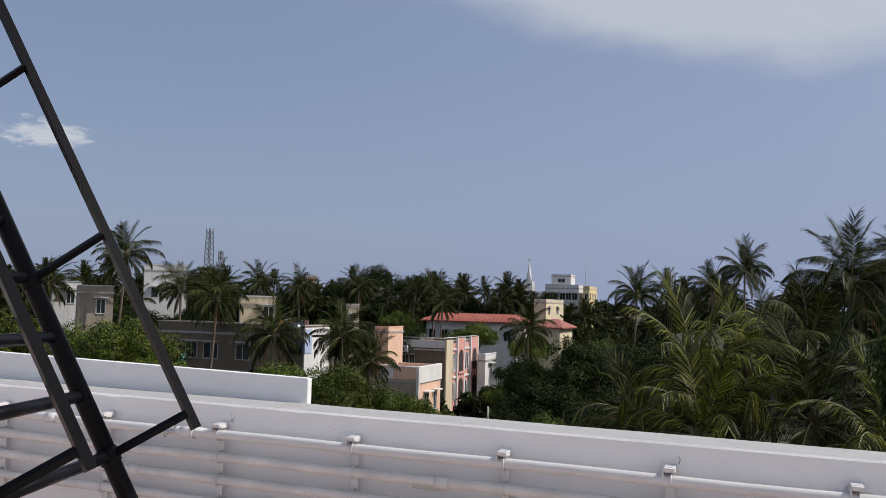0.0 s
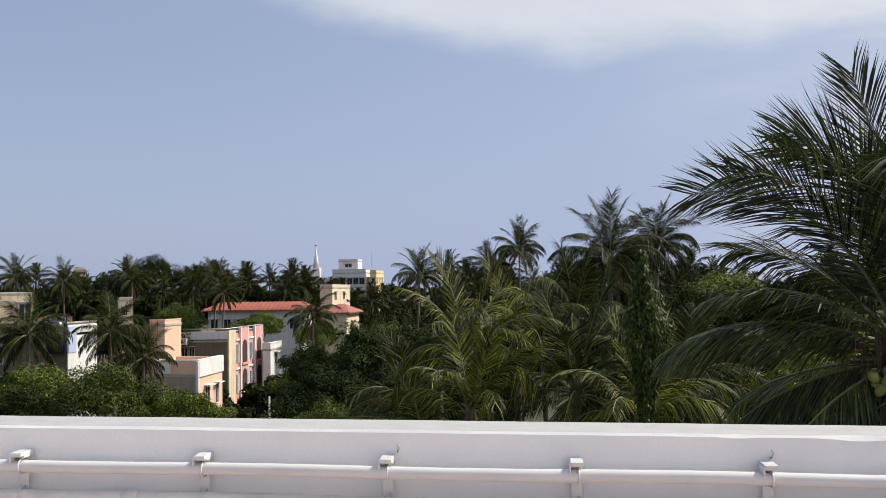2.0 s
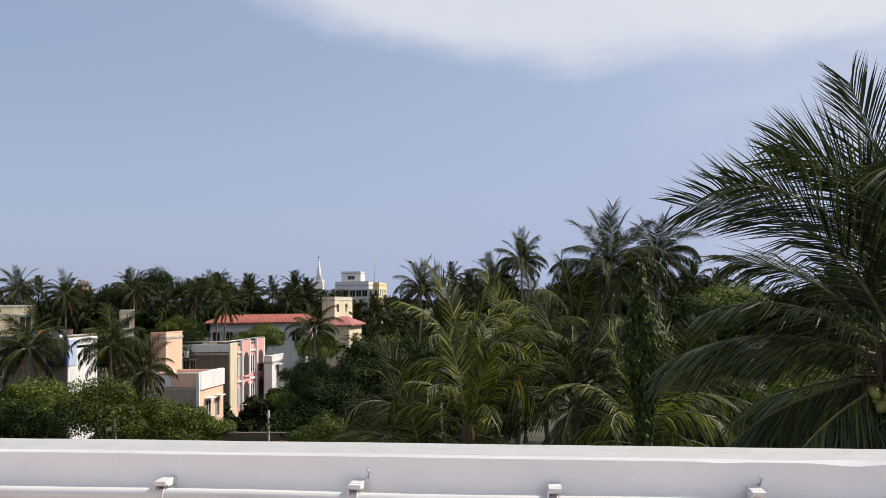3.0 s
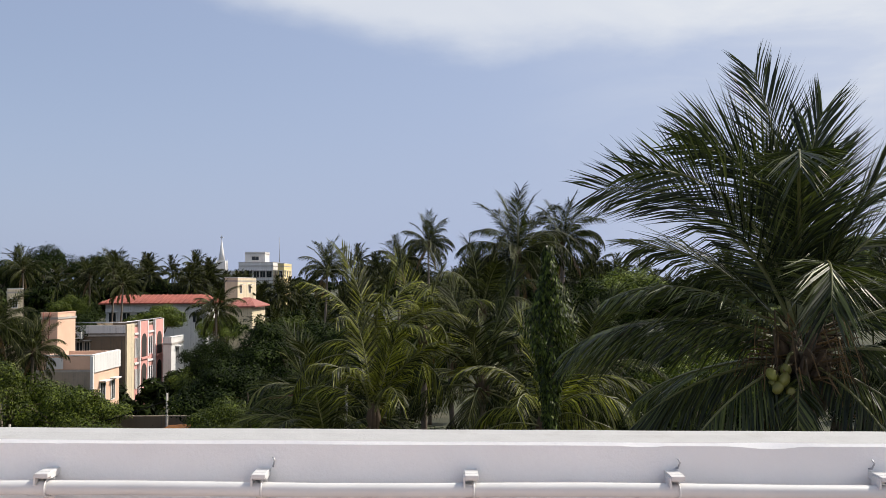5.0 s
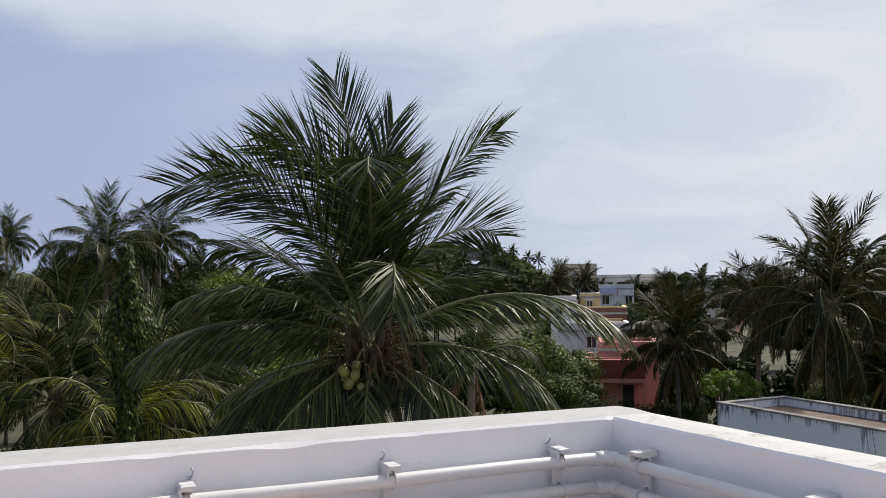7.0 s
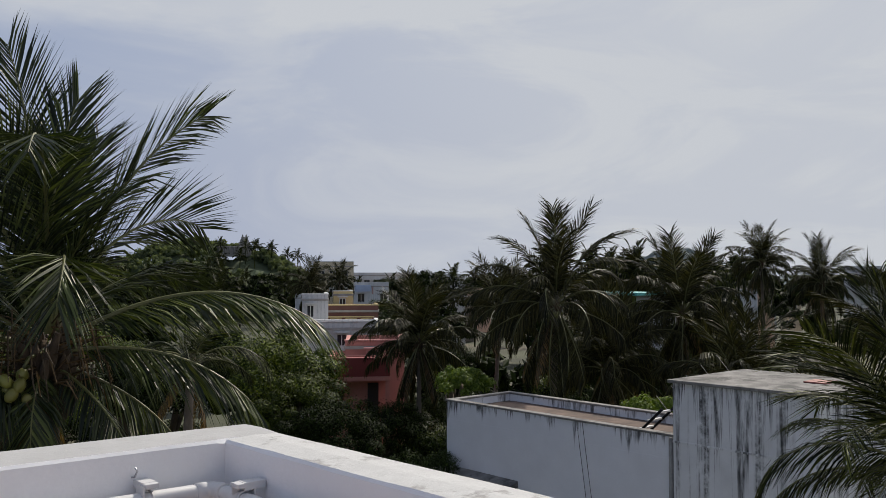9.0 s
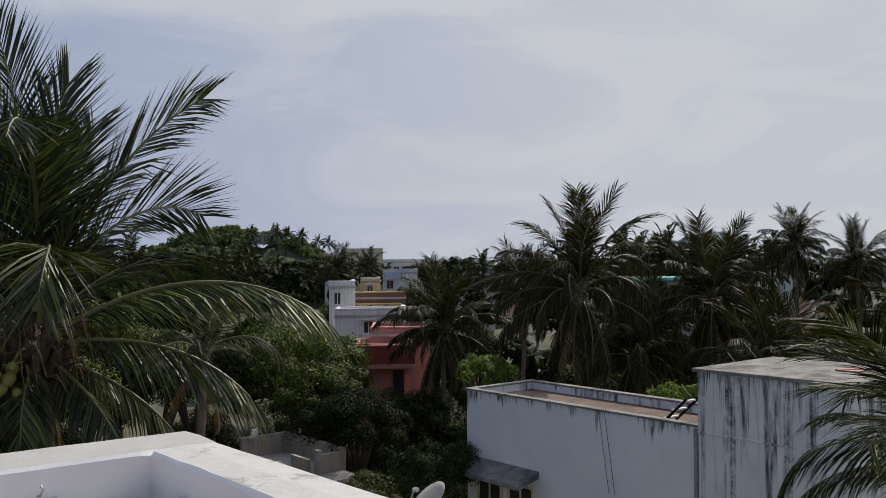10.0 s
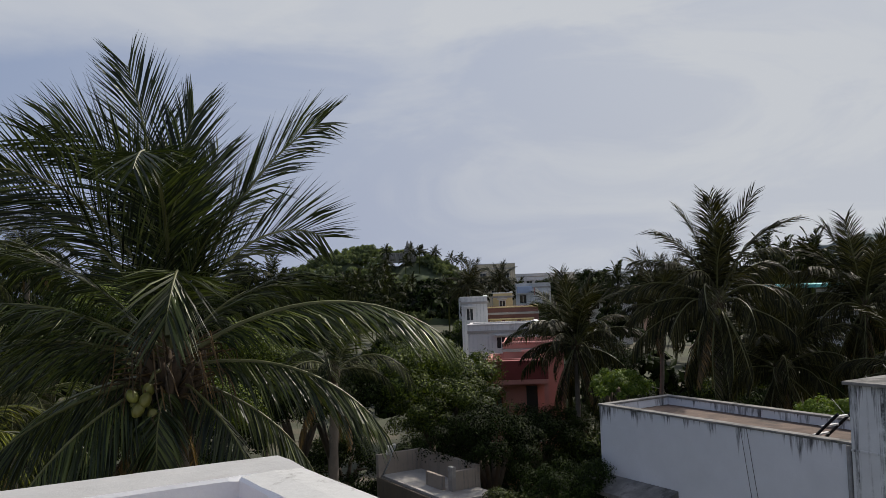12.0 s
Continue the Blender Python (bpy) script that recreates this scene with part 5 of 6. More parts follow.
    bmesh.ops.create_grid(bm, x_segments=12, y_segments=8, size=0.5)
    for v in bm.verts:
        v.co = Vector((-11.4 + v.co.x * 1.0, 33.1 + v.co.y * 0.9, 5.53 + 0.16 * max(0, 0.5 - v.co.length) + 0.05 * noise.noise(v.co * 5)))
    bmesh.ops.solidify(bm, geom=bm.faces[:], thickness=0.03)
    tagged(part("tarpaulin", bm, M["orange"], smooth=True), "bunched orange tarpaulin on the yard wall", "tarpaulin")


def roof_on(h, x0, x1, y0, y1, z0, z1, mat):
    """A hipped roof of tiles over a long house, with eaves."""
    off = Vector(h.location)
    bm = bmesh.new()
    ym, hip = (y0 + y1) / 2, (y1 - y0) / 2 * 0.35
    low = [bm.verts.new(v) for v in ((x0, y0, z0), (x1, y0, z0), (x1, y1, z0), (x0, y1, z0))]
    und = [bm.verts.new(v) for v in ((x0, y0, z0 - 0.15), (x1, y0, z0 - 0.15), (x1, y1, z0 - 0.15), (x0, y1, z0 - 0.15))]
    rid = [bm.verts.new((x0 + hip, ym, z1)), bm.verts.new((x1 - hip, ym, z1))]
    bm.faces.new((low[0], low[1], rid[1], rid[0]))
    bm.faces.new((low[2], low[3], rid[0], rid[1]))
    bm.faces.new((low[1], low[2], rid[1]))
    bm.faces.new((low[3], low[0], rid[0]))
    for i in range(4):
        bm.faces.new((low[i], low[(i + 1) % 4], und[(i + 1) % 4], und[i]))
    bm.faces.new(und)
    bmesh.ops.recalc_face_normals(bm, faces=bm.faces)
    ob = part("tiled_roof", bm, mat, h, "red tiled roof")
    ob.matrix_basis = Matrix.Translation(-off)
    n = int((x1 - x0) / 0.55)
    for i in range(n):
        x = x0 + (i + 0.5) * (x1 - x0) / n
        k = min(1.0, (x - x0) / hip, (x1 - x) / hip)
        ob = part("roof_rib", tubed([(x, y0 - 0.02, z0 + 0.02), (x, y0 + (ym - y0) * k, z0 + (z1 - z0) * k + 0.03)], 0.05, 5), mat, h)
        ob.matrix_basis = Matrix.Translation(-off)


left_town()


def neighbour():
    """The damp-stained white neighbour: a flat roof with a parapet ring and a taller stair tower."""
    x0, x1, y0, y1, top = 15.08, 17.25, 5.87, 12.25, 8.6
    h = thing("neighbour_house", "white neighbouring house with black damp runs and a stair tower", "house", (15.1, 9.0, 0))
    off = Matrix.Translation((-15.1, -9.0, 0))

    def put(nm, bm, m, lb=""):
        ob = part(nm, bm, m, h, lb)
        ob.matrix_basis = off
        return ob

    put("wall", boxed((x0, y0 - 0.3, 0), (x1, y1, 8.182)), M["stained"])
    put("roof", boxed((x0 + 0.1, y0, 8.182), (x1 - 0.1, y1 - 0.1, 8.43)), M["screed"], "brown weathered roof screed")
    t = 0.14
    for lo, hi in (((x0, y0, 8.183), (x0 + t, y1, top)), ((x1 - t, y0, 8.183), (x1, y1, top)), ((x0 + t, y1 - t, 8.183), (x1 - t, y1, top))):
        put("parapet", boxed(lo, hi), M["stained"])
    for lo, hi in (((x0 - 0.03, y0, top), (x0 + t + 0.02, y1 + 0.03, top + 0.045)), ((x1 - t - 0.02, y0, top), (x1 + 0.03, y1 + 0.03, top + 0.045)), ((x0 + t + 0.02, y1 - t - 0.02, top), (x1 - t - 0.02, y1 + 0.03, top + 0.045))):
        put("coping", boxed(lo, hi, 0.012), M["mossy"], "blackened cement coping")
    # tower
    tx0, tx1, ty0, ty1, tt = 14.98, 17.6, 3.1, 5.85, 9.62
    put("tower", boxed((tx0, ty0, 0), (tx1, ty1, tt), 0.015), M["damp"], "taller stair tower with heavy damp runs")
    put("tower_slab", boxed((tx0 - 0.07, ty0 - 0.07, tt), (tx1 + 0.07, ty1 + 0.07, tt + 0.06), 0.012), M["mossy"], "blackened cement tower slab")
    put("hatch", boxed((16.3, 3.6, tt + 0.06), (16.8, 4.0, tt + 0.09), 0.01), M["rust_roof"], "rusty hatch")
    put("ledge", boxed((tx0 - 0.02, ty0, 8.52), (tx0, ty1, 8.56), 0.008), M["damp"])
    # sloping sunshades over the windows
    for ya, yb, z in ((9.9, 12.55, 6.86), (6.6, 8.3, 6.60)):
        bm = bmesh.new()
        pr = [(x0, z + 0.22), (x0 - 0.62, z), (x0 - 0.62, z - 0.09), (x0, z + 0.08)]
        a = [bm.verts.new((x, ya, zz)) for x, zz in pr]
        b = [bm.verts.new((x, yb, zz)) for x, zz in pr]
        for i in range(4):
            bm.faces.new((a[i], a[(i + 1) % 4], b[(i + 1) % 4], b[i]))
        bm.faces.new(a[::-1])
        bm.faces.new(b)
        bmesh.ops.recalc_face_normals(bm, faces=bm.faces)
        put("sunshade", bm, M["mossy"], "mossy black concrete sunshade")
    for ya, yb in ((10.1, 10.8), (11.1, 11.8), (6.9, 8.0)):
        w = put("window", boxed((x0 - 0.02, ya, 5.6), (x0 + 0.02, yb, 6.66)), M["shade"])
        for lo, hi in (((x0 - 0.05, ya - 0.07, 5.55), (x0, ya, 6.73)), ((x0 - 0.05, yb, 5.55), (x0, yb + 0.07, 6.73)), ((x0 - 0.05, ya, 6.66), (x0, yb, 6.73)), ((x0 - 0.045, (ya + yb) / 2 - 0.02, 5.6), (x0 - 0.021, (ya + yb) / 2 + 0.02, 6.66))):
            part("frame", boxed(lo, hi), M["cream"], w)
    put("drain_pipe", tubed([(x0 - 0.06, 5.92, 0), (x0 - 0.06, 5.92, 8.6)], 0.045, 8), M["mossy"])
    lad = thing("parapet_steps", "short grey steel steps over the stained parapet", "ladder", (15.6, 6.75, 8.43))
    for u in (0, 0.42):
        part("stringer", tubed([(u, 0.35, 0), (u, -0.25, 0.56)], 0.028, 6), M["black_steel"], lad)
    for k in range(3):
        part("tread", boxed((0, 0.22 - 0.2 * k, 0.11 + 0.18 * k), (0.42, 0.30 - 0.2 * k, 0.14 + 0.18 * k)), M["far_white"], lad)
    bm = bmesh.new()
    for i, (y, z) in enumerate(((8.2, 8.62), (8.05, 8.6))):
        tube(bm, [(x0 - 0.03, y, z), (x0 - 0.05, y - 0.12, z - 0.7), (x0 - 0.04, y - 0.25, z - 1.6)], 0.005, 5)
    tagged(part("hanging_cable", bm, M["black_steel"]), "thin black cables hanging down the stained wall", "cable")
    for i in range(5):
        k = i / 4
        tip = Vector((16.5 + 0.5 * k, 7.25 - 1.1 * k, 9.1 + 0.9 * k))
        foot = tip + Vector((0.1, -0.25, -0.35)) * ((tip.z - 8.42) / 0.35)
        tagged(part("steel_rod", tubed([foot, tip], 0.0055, 5), M["cement"]), "thin steel rod leaning out of the roof", "rod", group="rods on the roof")


neighbour()


def dish(x, y, z, r, yaw, label):
    d = thing("satellite_dish", label, "satellite dish", (x, y, z), "satellite dishes")
    bm = bmesh.new()
    rings = []
    for i in range(6):
        s = i / 5 * r
        rings.append([bm.verts.new((s * math.cos(a), -0.35 * (r - s) * (r + s) / r * -1 - 0.0, s * math.sin(a) * 1.08)) for a in np.linspace(0, 2 * math.pi, 24, endpoint=False)] if i else [bm.verts.new((0, 0.35 * r, 0))])
    for k in range(24):
        bm.faces.new((rings[0][0], rings[1][k], rings[1][(k + 1) % 24]))
    for a, b in zip(rings[1:], rings[2:]):
        for k in range(24):
            bm.faces.new((a[k], b[k], b[(k + 1) % 24], a[(k + 1) % 24]))
    bmesh.ops.solidify(bm, geom=bm.faces[:], thickness=0.012)
    part("reflector", bm, M["dish"], d, smooth=True)
    part("arm", tubed([(0, 0.3 * r, -r), (0, -0.7 * r, -0.55 * r), (0, -0.8 * r, 0)], 0.012, 6), M["galv"], d)
    part("receiver", tubed([(0, -0.8 * r, -0.02), (0, -0.62 * r, 0.03)], 0.03, 8), M["far_white"], d)
    part("post", tubed([(0, 0.36 * r, 0), (0, 0.36 * r + 0.05, -0.3), (0, 0.36 * r + 0.05, -1.1)], 0.025, 8), M["galv"], d)
    d.rotation_euler = (radians(-32), 0, radians(yaw))
    return d


def low_terrace():
    """The small brown-walled terrace under the terrace corner."""
    h = thing("low_terrace", "low house with a brown-walled roof terrace and pale screed", "house", (13.5, 20.5, 0))
    off = Matrix.Translation((-13.15, -20.5, 0))

    def put(nm, bm, m, lb=""):
        ob = part(nm, bm, m, h, lb)
        ob.matrix_basis = off
        return ob

    put("wall", boxed((14.1, 18.2, 0), (15.9, 22.9, 5.2), 0.02), M["old_wall"])
    put("roof", boxed((14.2, 18.3, 5.202), (15.8, 22.8, 5.28)), M["cement"], "pale cement terrace floor")
    for lo, hi in (((14.1, 22.72, 5.2), (15.9, 22.9, 5.95)), ((15.72, 19.3, 5.2), (15.9, 22.72, 5.95)), ((14.9, 19.3, 5.2), (15.72, 19.46, 5.85)), ((14.7, 19.6, 5.2), (14.82, 20.6, 5.7))):
        put("parapet", boxed(lo, hi, 0.015), M["grey_wall"], "brownish plaster parapet")
    put("pillar", boxed((14.86, 19.26, 5.2), (15.0, 19.5, 6.0), 0.01), M["cement"])
    dish(14.75, 22.35, 6.15, 0.22, 200, "small grey satellite dish on the low terrace wall")
    dish(8.35, 5.3, 8.62, 0.30, 190, "round grey satellite dish below the parapet")
    pole = tubed([(8.36, 5.42, 0.0), (8.36, 5.42, 7.6)], 0.05, 8)
    tagged(part("dish_pole", pole, M["galv"]), "grey steel pole holding a satellite dish", "pole")


low_terrace()


def right_town():
    red = house("red_house", 22.9, 26.2, 28.9, 33.0, 7.9, M["salmon"], "salmon house with a dark red balcony band and washing below", front=((23.4, 5.2, 0.5, 1.1),), facing=True, parapet=0.3, trim=M["deep_red"])
    off = Matrix.Translation(-Vector(red.location)) @ Matrix.Diagonal((1, 1, 1, 1))
    for nm, bm, m in (("balcony_band", boxed((23.1, 28.3, 7.1), (25.95, 28.88, 7.95), 0.02), "deep_red"), ("balcony_floor", boxed((23.1, 28.3, 6.9), (25.95, 28.89, 7.098)), "salmon"), ("door", boxed((24.95, 28.86, 4.9), (25.45, 28.9, 6.75)), "shade"), ("porch_pier", boxed((25.75, 28.35, 0), (25.93, 28.5, 6.898)), "salmon")):
        part(nm, bm, M[m], red).matrix_basis = off
    house("salmon_roof_house", 25.5, 29.2, 31.4, 36.0, 8.4, M["salmon"], "light salmon roof room with a red door recess", facing=True, parapet=0.25, trim=M["pink"], front=((27.2, 6.9, 0.6, 1.0),))
    for i in range(5):
        bm = boxed((23.4 + 0.42 * i, 27.6, 4.4), (23.7 + 0.42 * i, 27.62, 5.0 + 0.08 * (i % 2)))
        tagged(part("washing", bm, M[("far_white", "far_white", "grey_wall", "far_white", "cream")[i]]), "white washing hung in front of the red house", "laundry", group="washing by the red house")
    house("white_tower_house", 33.9, 36.1, 48.6, 53.0, 10.4, M["far_white"], "white two-storey house behind a palm", front=((34.6, 8.8, 0.5, 0.8),), facing=True, parapet=0.3)
    house("white_terrace_house", 30.6, 36.2, 42.7, 47.0, 8.7, M["far_white"], "low white house with a small blue window", front=((33.2, 7.2, 0.7, 0.7),), facing=True, parapet=0.35)
    house("brown_verandah_house", 36.6, 41.5, 49.8, 54.0, 9.5, M["verandah"], "brown verandah house with a yellow roof parapet", front=rows_of((37.6, 39.0, 40.4), (7.8,), 0.9, 0.7), facing=True, parapet=0.35, trim=M["yellow"])
    house("yellow_house", 40.3, 42.2, 54.1, 57.0, 10.5, M["yellow"], "small yellow roof room", facing=True, parapet=0.2, front=((41.2, 9.3, 0.5, 0.6),))
    house("cream_flats", 70.0, 77.2, 102.9, 112.0, 14.0, M["cream"], "cream block of flats beyond the palms", front=rows_of((71.4, 73.4, 75.6), (8.8, 11.4), 1.0, 1.2), facing=True, parapet=0.6, lines=(10.6,))
    house("blue_shop", 63.4, 68.8, 83.5, 90.0, 11.0, M["far_white"], "white shop with a blue front and red sign board", front=rows_of((64.5, 68.0), (8.6,), 1.0, 1.0), facing=True, parapet=0.4)
    tagged(part("shop_board", boxed((63.6, 83.36, 9.9), (65.9, 83.48, 10.7), 0.02), M["blue"]), "plain pale blue board on the shop", "sign board")
    tagged(part("shop_board", boxed((66.2, 83.36, 9.6), (68.4, 83.48, 10.5), 0.02), M["salmon"]), "plain red board on the shop", "sign board")
    house("long_grey_house", 89.0, 103.2, 120.7, 128.0, 12.5, M["far_white"], "long pale flat-roofed building in the distance", front=rows_of(np.arange(90.5, 102.5, 2.4), (10.2,), 1.2, 1.0), facing=True, parapet=0.4)
    house("white_distant_house", 96.7, 104.0, 106.8, 113.0, 12.2, M["far_white"], "white distant building beside dark trees", front=rows_of((98.5, 101.5), (10.0,), 1.2, 1.0), facing=True, parapet=0.4)
    house("teal_roof_house", 55.9, 59.6, 36.1, 40.0, 10.2, M["far_white"], "house with a turquoise sheet roof", facing=True, parapet=0.0)
    tagged(part("teal_roof", boxed((55.6, 35.8, 10.21), (59.9, 40.2, 10.45), 0.03), M["teal"]), "turquoise metal sheet roof", "roof")
    house("far_right_house", 144.8, 160.0, 58.8, 66.0, 13.5, M["far_white"], "pale building on the far skyline", front=rows_of(np.arange(147, 159, 3.0), (10.5,), 1.4, 1.2), facing=True, parapet=0.4)
    rng = random.Random(9)
    for i in range(26):
        a = radians(rng.uniform(33, 66))
        d = rng.uniform(110, 260)
        x, y, w = d * math.sin(a), d * math.cos(a), rng.uniform(4, 9)
        house("distant_house", x, x + w, y, y + 6, rng.uniform(8.0, 12.0), M[rng.choice(("far_white", "far_white", "cream", "grey_wall", "peach"))], "small flat-roofed house in the distance", facing=True, parapet=0.4, front=[(x + w * 0.3, 6.5, 1.0, 1.1), (x + w * 0.7, 6.5, 1.0, 1.1)])


right_town()

# ---------------------------------------------------------------- hills and the temple


def hill(name, cx, cy, rx, ry, h, mat, label, rot=0.0, rough=0.12, seg=64):
    bm = bmesh.new()
    bmesh.ops.create_grid(bm, x_segments=seg, y_segments=seg, size=1.0)
    for v in bm.verts:
        r = math.hypot(v.co.x, v.co.y)
        k = max(0.0, 1 - r * r) ** 1.2
        n = noise.noise((v.co.x * 3 + cx, v.co.y * 3, 0.3)) + 0.5 * noise.noise((v.co.x * 8, v.co.y * 8 + cy, 0.7))
        v.co.z = h * k * (1 + rough * n * 2) - 1.0
        v.co.x, v.co.y = v.co.x * rx, v.co.y * ry
    bm.transform(Matrix.Translation((cx, cy, 0)) @ Matrix.Rotation(rot, 4, "Z"))
    return tagged(part(name, bm, mat, smooth=True), label, "hill", kind="structure")


hill("hill_near", 117.0, 234.0, 46.0, 30.0, 20.0, M["hill_near"], "low wooded hill with a temple on top", radians(-28))
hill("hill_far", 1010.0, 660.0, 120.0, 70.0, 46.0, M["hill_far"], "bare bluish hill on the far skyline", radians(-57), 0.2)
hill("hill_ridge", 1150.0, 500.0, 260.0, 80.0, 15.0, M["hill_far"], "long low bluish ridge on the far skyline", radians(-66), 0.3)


def temple():
    t = thing("hill_temple", "grey stone temple with a stepped gate tower on the hill", "temple", (121.0, 226.5, 18.0))
    part("hall", boxed((-4.0, -2, 0), (4.0, 3, 2.6), 0.1), M["stone"], t)
    part("hall_roof", boxed((-4.4, -2.4, 2.6), (4.4, 3.4, 2.9), 0.1), M["stone"], t)
    for i in range(6):
        part("column", tubed([(-3.8 + 1.4 * i, -2.25, 0.5), (-3.8 + 1.4 * i, -2.25, 2.6)], 0.18, 8), M["stone"], t)
    for k in range(4):
        w = 1.5 - 0.25 * k
        part("tier", boxed((5.0 - w, -w, 2.6 + k * 0.8), (5.0 + w, w, 3.4 + k * 0.8), 0.12), M["stone"], t)
    part("tower_base", boxed((3.5, -1.5, 0), (6.5, 1.5, 2.6), 0.1), M["stone"], t)
    for s in (-0.6, 0.6):
        part("finial", tubed([(5.0 + s, 0, 5.8), (5.0 + s, 0, 6.3), (5.0 + s, 0, 6.7)], [0.3, 0.25, 0.04], 8), M["stone"], t)


temple()

# ---------------------------------------------------------------- far woods: uncountable, joined


def hill_height(x, y):
    rx, ry, rot = 46.0, 30.0, radians(28)
    dx, dy = x - 117.0, y - 234.0
    u, v = dx * math.cos(rot) - dy * math.sin(rot), dx * math.sin(rot) + dy * math.cos(rot)
    r2 = (u / rx) ** 2 + (v / ry) ** 2
    return 20.0 * max(0.0, 1 - r2) ** 1.2 - 1.0 if r2 < 1 else 0.0


def far_woods():
    rng = random.Random(4)
    src = {}

    def arrays(me):
        if me.name not in src:
            v = np.empty(len(me.vertices) * 3)
            me.vertices.foreach_get("co", v)
            polys = [tuple(p.vertices) for p in me.polygons]
            src[me.name] = (v.reshape(-1, 3), polys)
        return src[me.name]

    # palms of the distance
    verts, faces, count = [], [], 0

    def add(me, m):
        nonlocal count
        v, polys = arrays(me)
        mm = np.array(m)
        verts.append(v @ mm[:3, :3].T + mm[:3, 3])
        faces.extend([tuple(i + count for i in p) for p in polys])
        count += len(v)

    far = [FRONDS["g", "far", a, v] for a in range(7) for v in range(2)]
    stem = from_bm("stem", tubed([(0, 0, 0), (0.1, 0, 0.5), (0, 0, 1)], [1, 0.8, 0.7], 5), M["trunk"])

    def far_palm(x, y, z, length):
        k = length / 3.5
        for i in range(17):
            a = i * 2.4 + rng.uniform(-0.3, 0.3)
            me = far[min(13, int(i * 14 / 17))]
            add(me, Matrix.Translation((x, y, z)) @ Matrix.Rotation(a, 4, "Z") @ Matrix.Diagonal((k, k, k, 1)))
        add(stem, Matrix.Translation((x, y, 0)) @ Matrix.Diagonal((0.16, 0.16, z, 1)))

    spots = []
    for i in range(300):
        a = rng.uniform(-62, 12)
        d = rng.uniform(98, 190)
        top = rng.uniform(10.4, 14.0)
        if -15.6 < a < -6 and d < 190:
            top = rng.uniform(10.0, 12.0) if d > 125 and a < -13 else rng.uniform(8.0, 10.0) if d > 112 else rng.uniform(5.0, 6.5)
        if -34 < a < -13 and d < 108:
            continue
        spots.append((a, d, top))
    for i in range(110):
        a = rng.uniform(12, 66)
        d = rng.uniform(75, 190)
        if 30 < a < 47 and (d < 120 or rng.random() < 0.6):
            continue
        spots.append((a, d, rng.uniform(7.6, 11.2) if 28 < a < 50 else rng.uniform(10.0, 13.0)))
    for a, d, top in spots:
        x, y = d * math.sin(radians(a)), d * math.cos(radians(a))
        far_palm(x, y, top, rng.uniform(2.6, 3.3))
    for i in range(46):
        x, y = 125 + rng.uniform(-36, 34), 212 + rng.uniform(-18, 14)
        far_palm(x, y, hill_height(x, y) + rng.uniform(4, 7.0), rng.uniform(2.4, 3.0))
    me = bpy.data.meshes.new("far_palms")
    me.from_pydata(np.concatenate(verts).tolist(), [], faces)
    me.materials.append(M["leaf_palm"])
    tagged(new("far_palms", me), "distant dense grove of coconut palms", "palm grove", kind="stuff")

    # broadleaf canopy of the distance
    verts, faces, count = [], [], 0
    small = crown_mesh("far_crown", 5, 16, 900, 0.12, M["leaf_dark"])
    for i in range(680):
        a = rng.uniform(-64, 70) if i < 420 else rng.uniform(-64, 12)
        d = rng.uniform(55, 300)
        x, y = d * math.sin(radians(a)), d * math.cos(radians(a))
        top = rng.uniform(5.5, 8.0) if d < 120 else rng.uniform(8.5, 13.2)
        if -34 < a < -11 and 55 < d < 106:
            top = rng.uniform(3.0, 5.0)
        if -15.6 < a < -6 and d < 195:
            top = rng.uniform(10.4, 12.0) if d > 125 and a < -13 else min(top, 7.5)
        if 30 < a < 50 and d < 90:
            top = min(top, 6.5)
        r = rng.uniform(2.6, 4.6)
        add(small, Matrix.Translation((x, y, top - r * 0.7)) @ Matrix.Rotation(rng.uniform(0, 6.28), 4, "Z") @ Matrix.Diagonal((r, r, r, 1)))
    for i in range(90):
        a, d, r = rng.uniform(-62, -19), rng.uniform(108, 150), rng.uniform(2.8, 4.4)
        add(small, Matrix.Translation((d * math.sin(radians(a)), d * math.cos(radians(a)), rng.uniform(10.6, 12.6) - r * 0.7)) @ Matrix.Rotation(rng.uniform(0, 6.28), 4, "Z") @ Matrix.Diagonal((r, r, r, 1)))
    for i in range(340):
        a = rng.uniform(-70, 75)
        d = rng.uniform(300, 900)
        x, y = d * math.sin(radians(a)), d * math.cos(radians(a))
        r = rng.uniform(6, 14)
        add(small, Matrix.Translation((x, y, 9.5 - r * 0.7 + rng.uniform(0, d / 120))) @ Matrix.Diagonal((r * 1.4, r * 1.4, r, 1)))
    me = bpy.data.meshes.new("far_trees")
    me.from_pydata(np.concatenate(verts).tolist(), [], faces)
    me.materials.append(M["leaf_dark"])
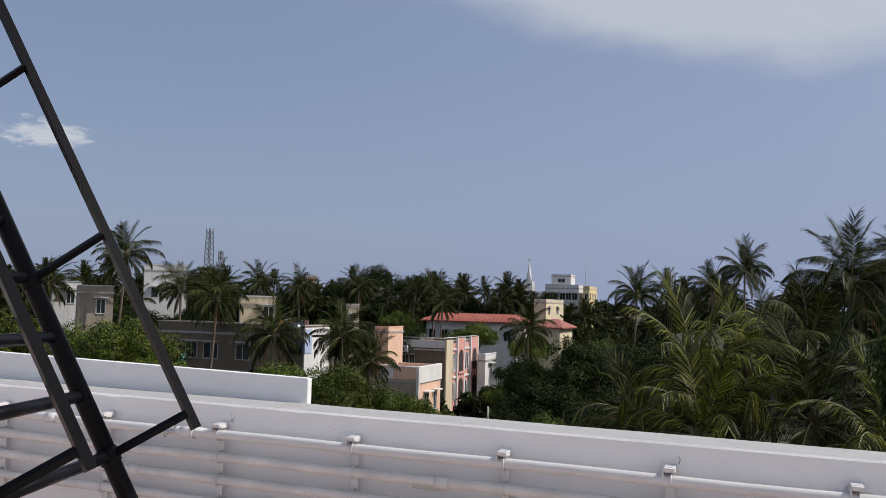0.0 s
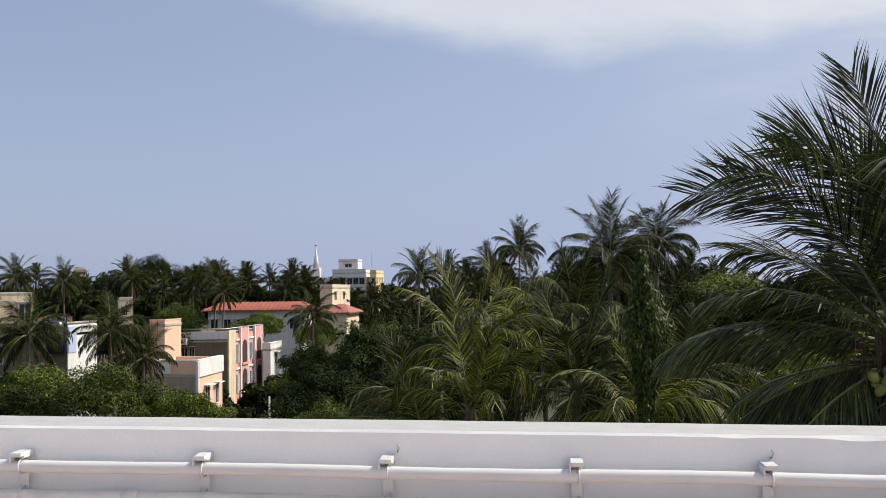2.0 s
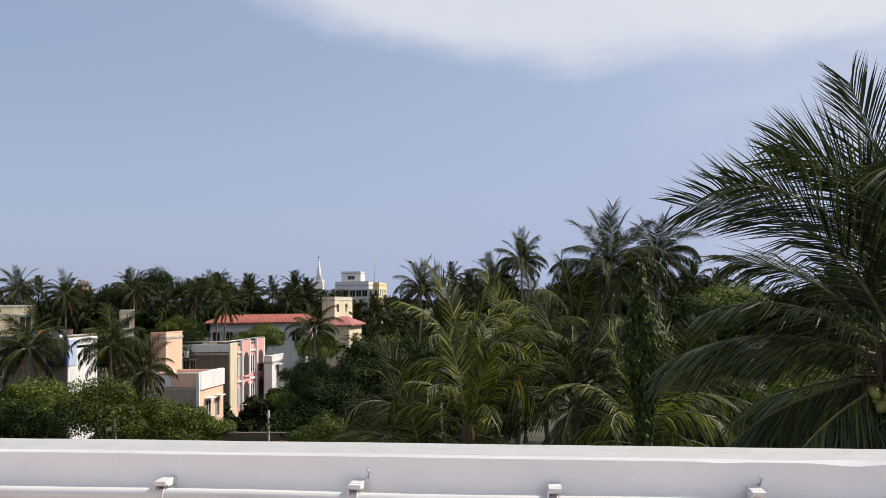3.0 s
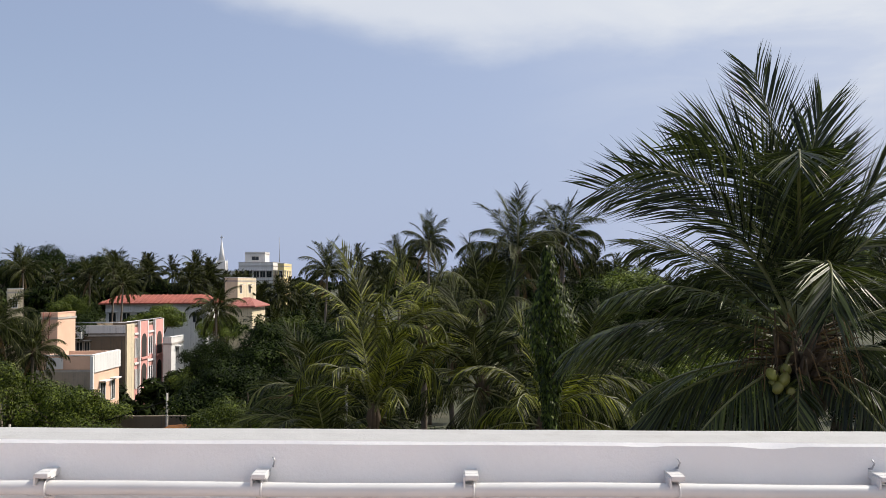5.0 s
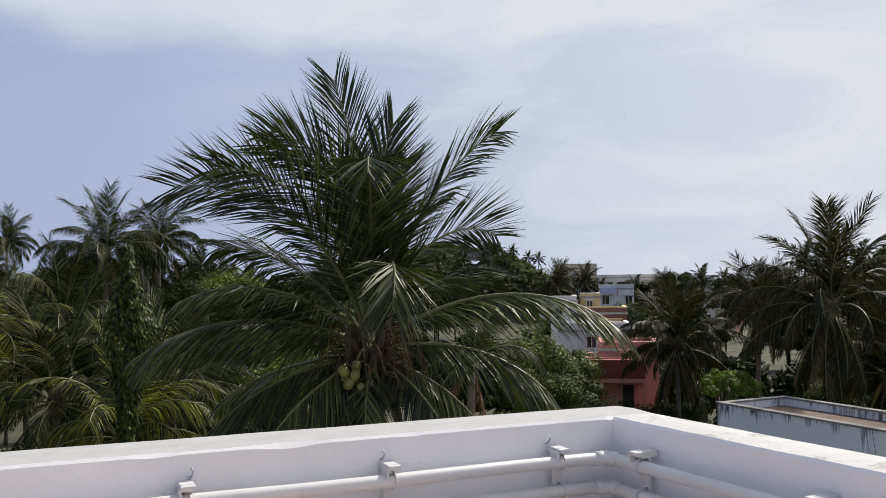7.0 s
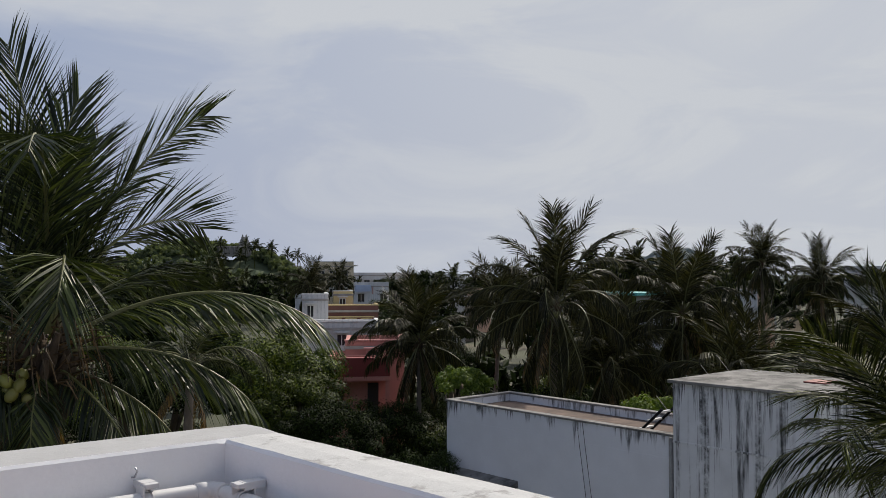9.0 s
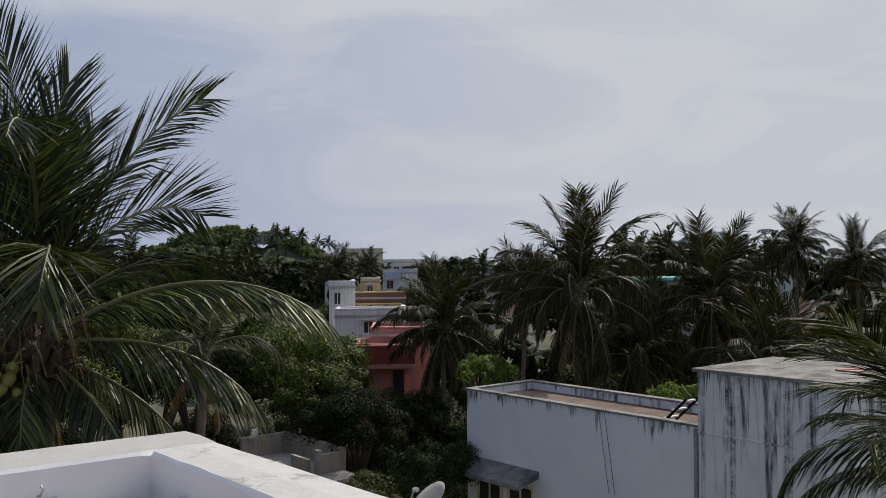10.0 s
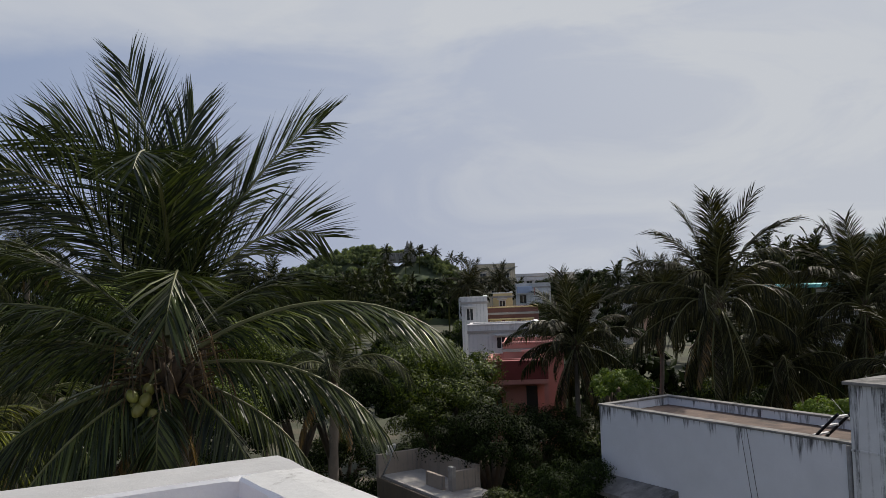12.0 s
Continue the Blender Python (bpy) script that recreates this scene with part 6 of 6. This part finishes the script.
    tagged(new("far_trees", me), "distant canopy of dark green trees", "woods", kind="stuff")

    # canopy of the temple hill, in the leaf colour lightened for haze
    verts, faces, count = [], [], 0
    for i in range(420):
        x, y = 117 + rng.uniform(-52, 48), 224 + rng.uniform(-28, 26)
        r = rng.uniform(2.2, 4.2)
        if abs(x - 122) < 5.5 and y > 216 and y < 231:
            continue
        add(small, Matrix.Translation((x, y, hill_height(x, y) + 2.2)) @ Matrix.Rotation(rng.uniform(0, 6.28), 4, "Z") @ Matrix.Diagonal((r, r, r, 1)))
    me = bpy.data.meshes.new("hill_trees")
    me.from_pydata(np.concatenate(verts).tolist(), [], faces)
    me.materials.append(M["leaf_hill_hazed"])
    tagged(new("hill_trees", me), "trees covering the temple hill, paled as by haze", "woods", kind="stuff")


far_woods()


def yard_cables():
    """Slack red and dark cables over the yards, and a teal tank by the grey house."""
    for i, (a, b, sag, m) in enumerate((((-10.5, 36.0, 6.6), (-3.5, 25.5, 8.4), 0.5, "deep_red"), ((-10.8, 35.6, 6.3), (-3.2, 26.0, 8.0), 0.6, "black_steel"), ((-17.5, 31.0, 5.6), (-12.0, 33.5, 6.6), 0.3, "black_steel"))):
        pts = [Vector(a).lerp(Vector(b), t) - Vector((0, 0, sag * 4 * t * (1 - t))) for t in np.linspace(0, 1, 12)]
        tagged(part("yard_cable", tubed(pts, 0.022, 5), M[m]), "slack cable strung between houses over the trees", "cable", group="yard cables")
    for x, y, h in ((-10.5, 36.0, 6.9), (-3.4, 25.6, 8.6), (-17.5, 31.0, 6.0), (-12.0, 33.5, 6.9)):
        tagged(part("cable_pole", tubed([(x, y, 0), (x, y, h)], [0.08, 0.05], 8), M["cement"]), "thin grey concrete pole carrying cables", "pole", group="cable poles")
    t = thing("teal_tank", "small turquoise plastic tank on a low roof", "water tank", (-34.3, 40.0, 0))
    part("tank", boxed((-0.45, -0.4, 7.2), (0.45, 0.4, 8.0), 0.06), M["teal"], t)
    part("stand", boxed((-0.5, -0.45, 0), (0.5, 0.45, 7.198)), M["grey_wall"], t)


yard_cables()
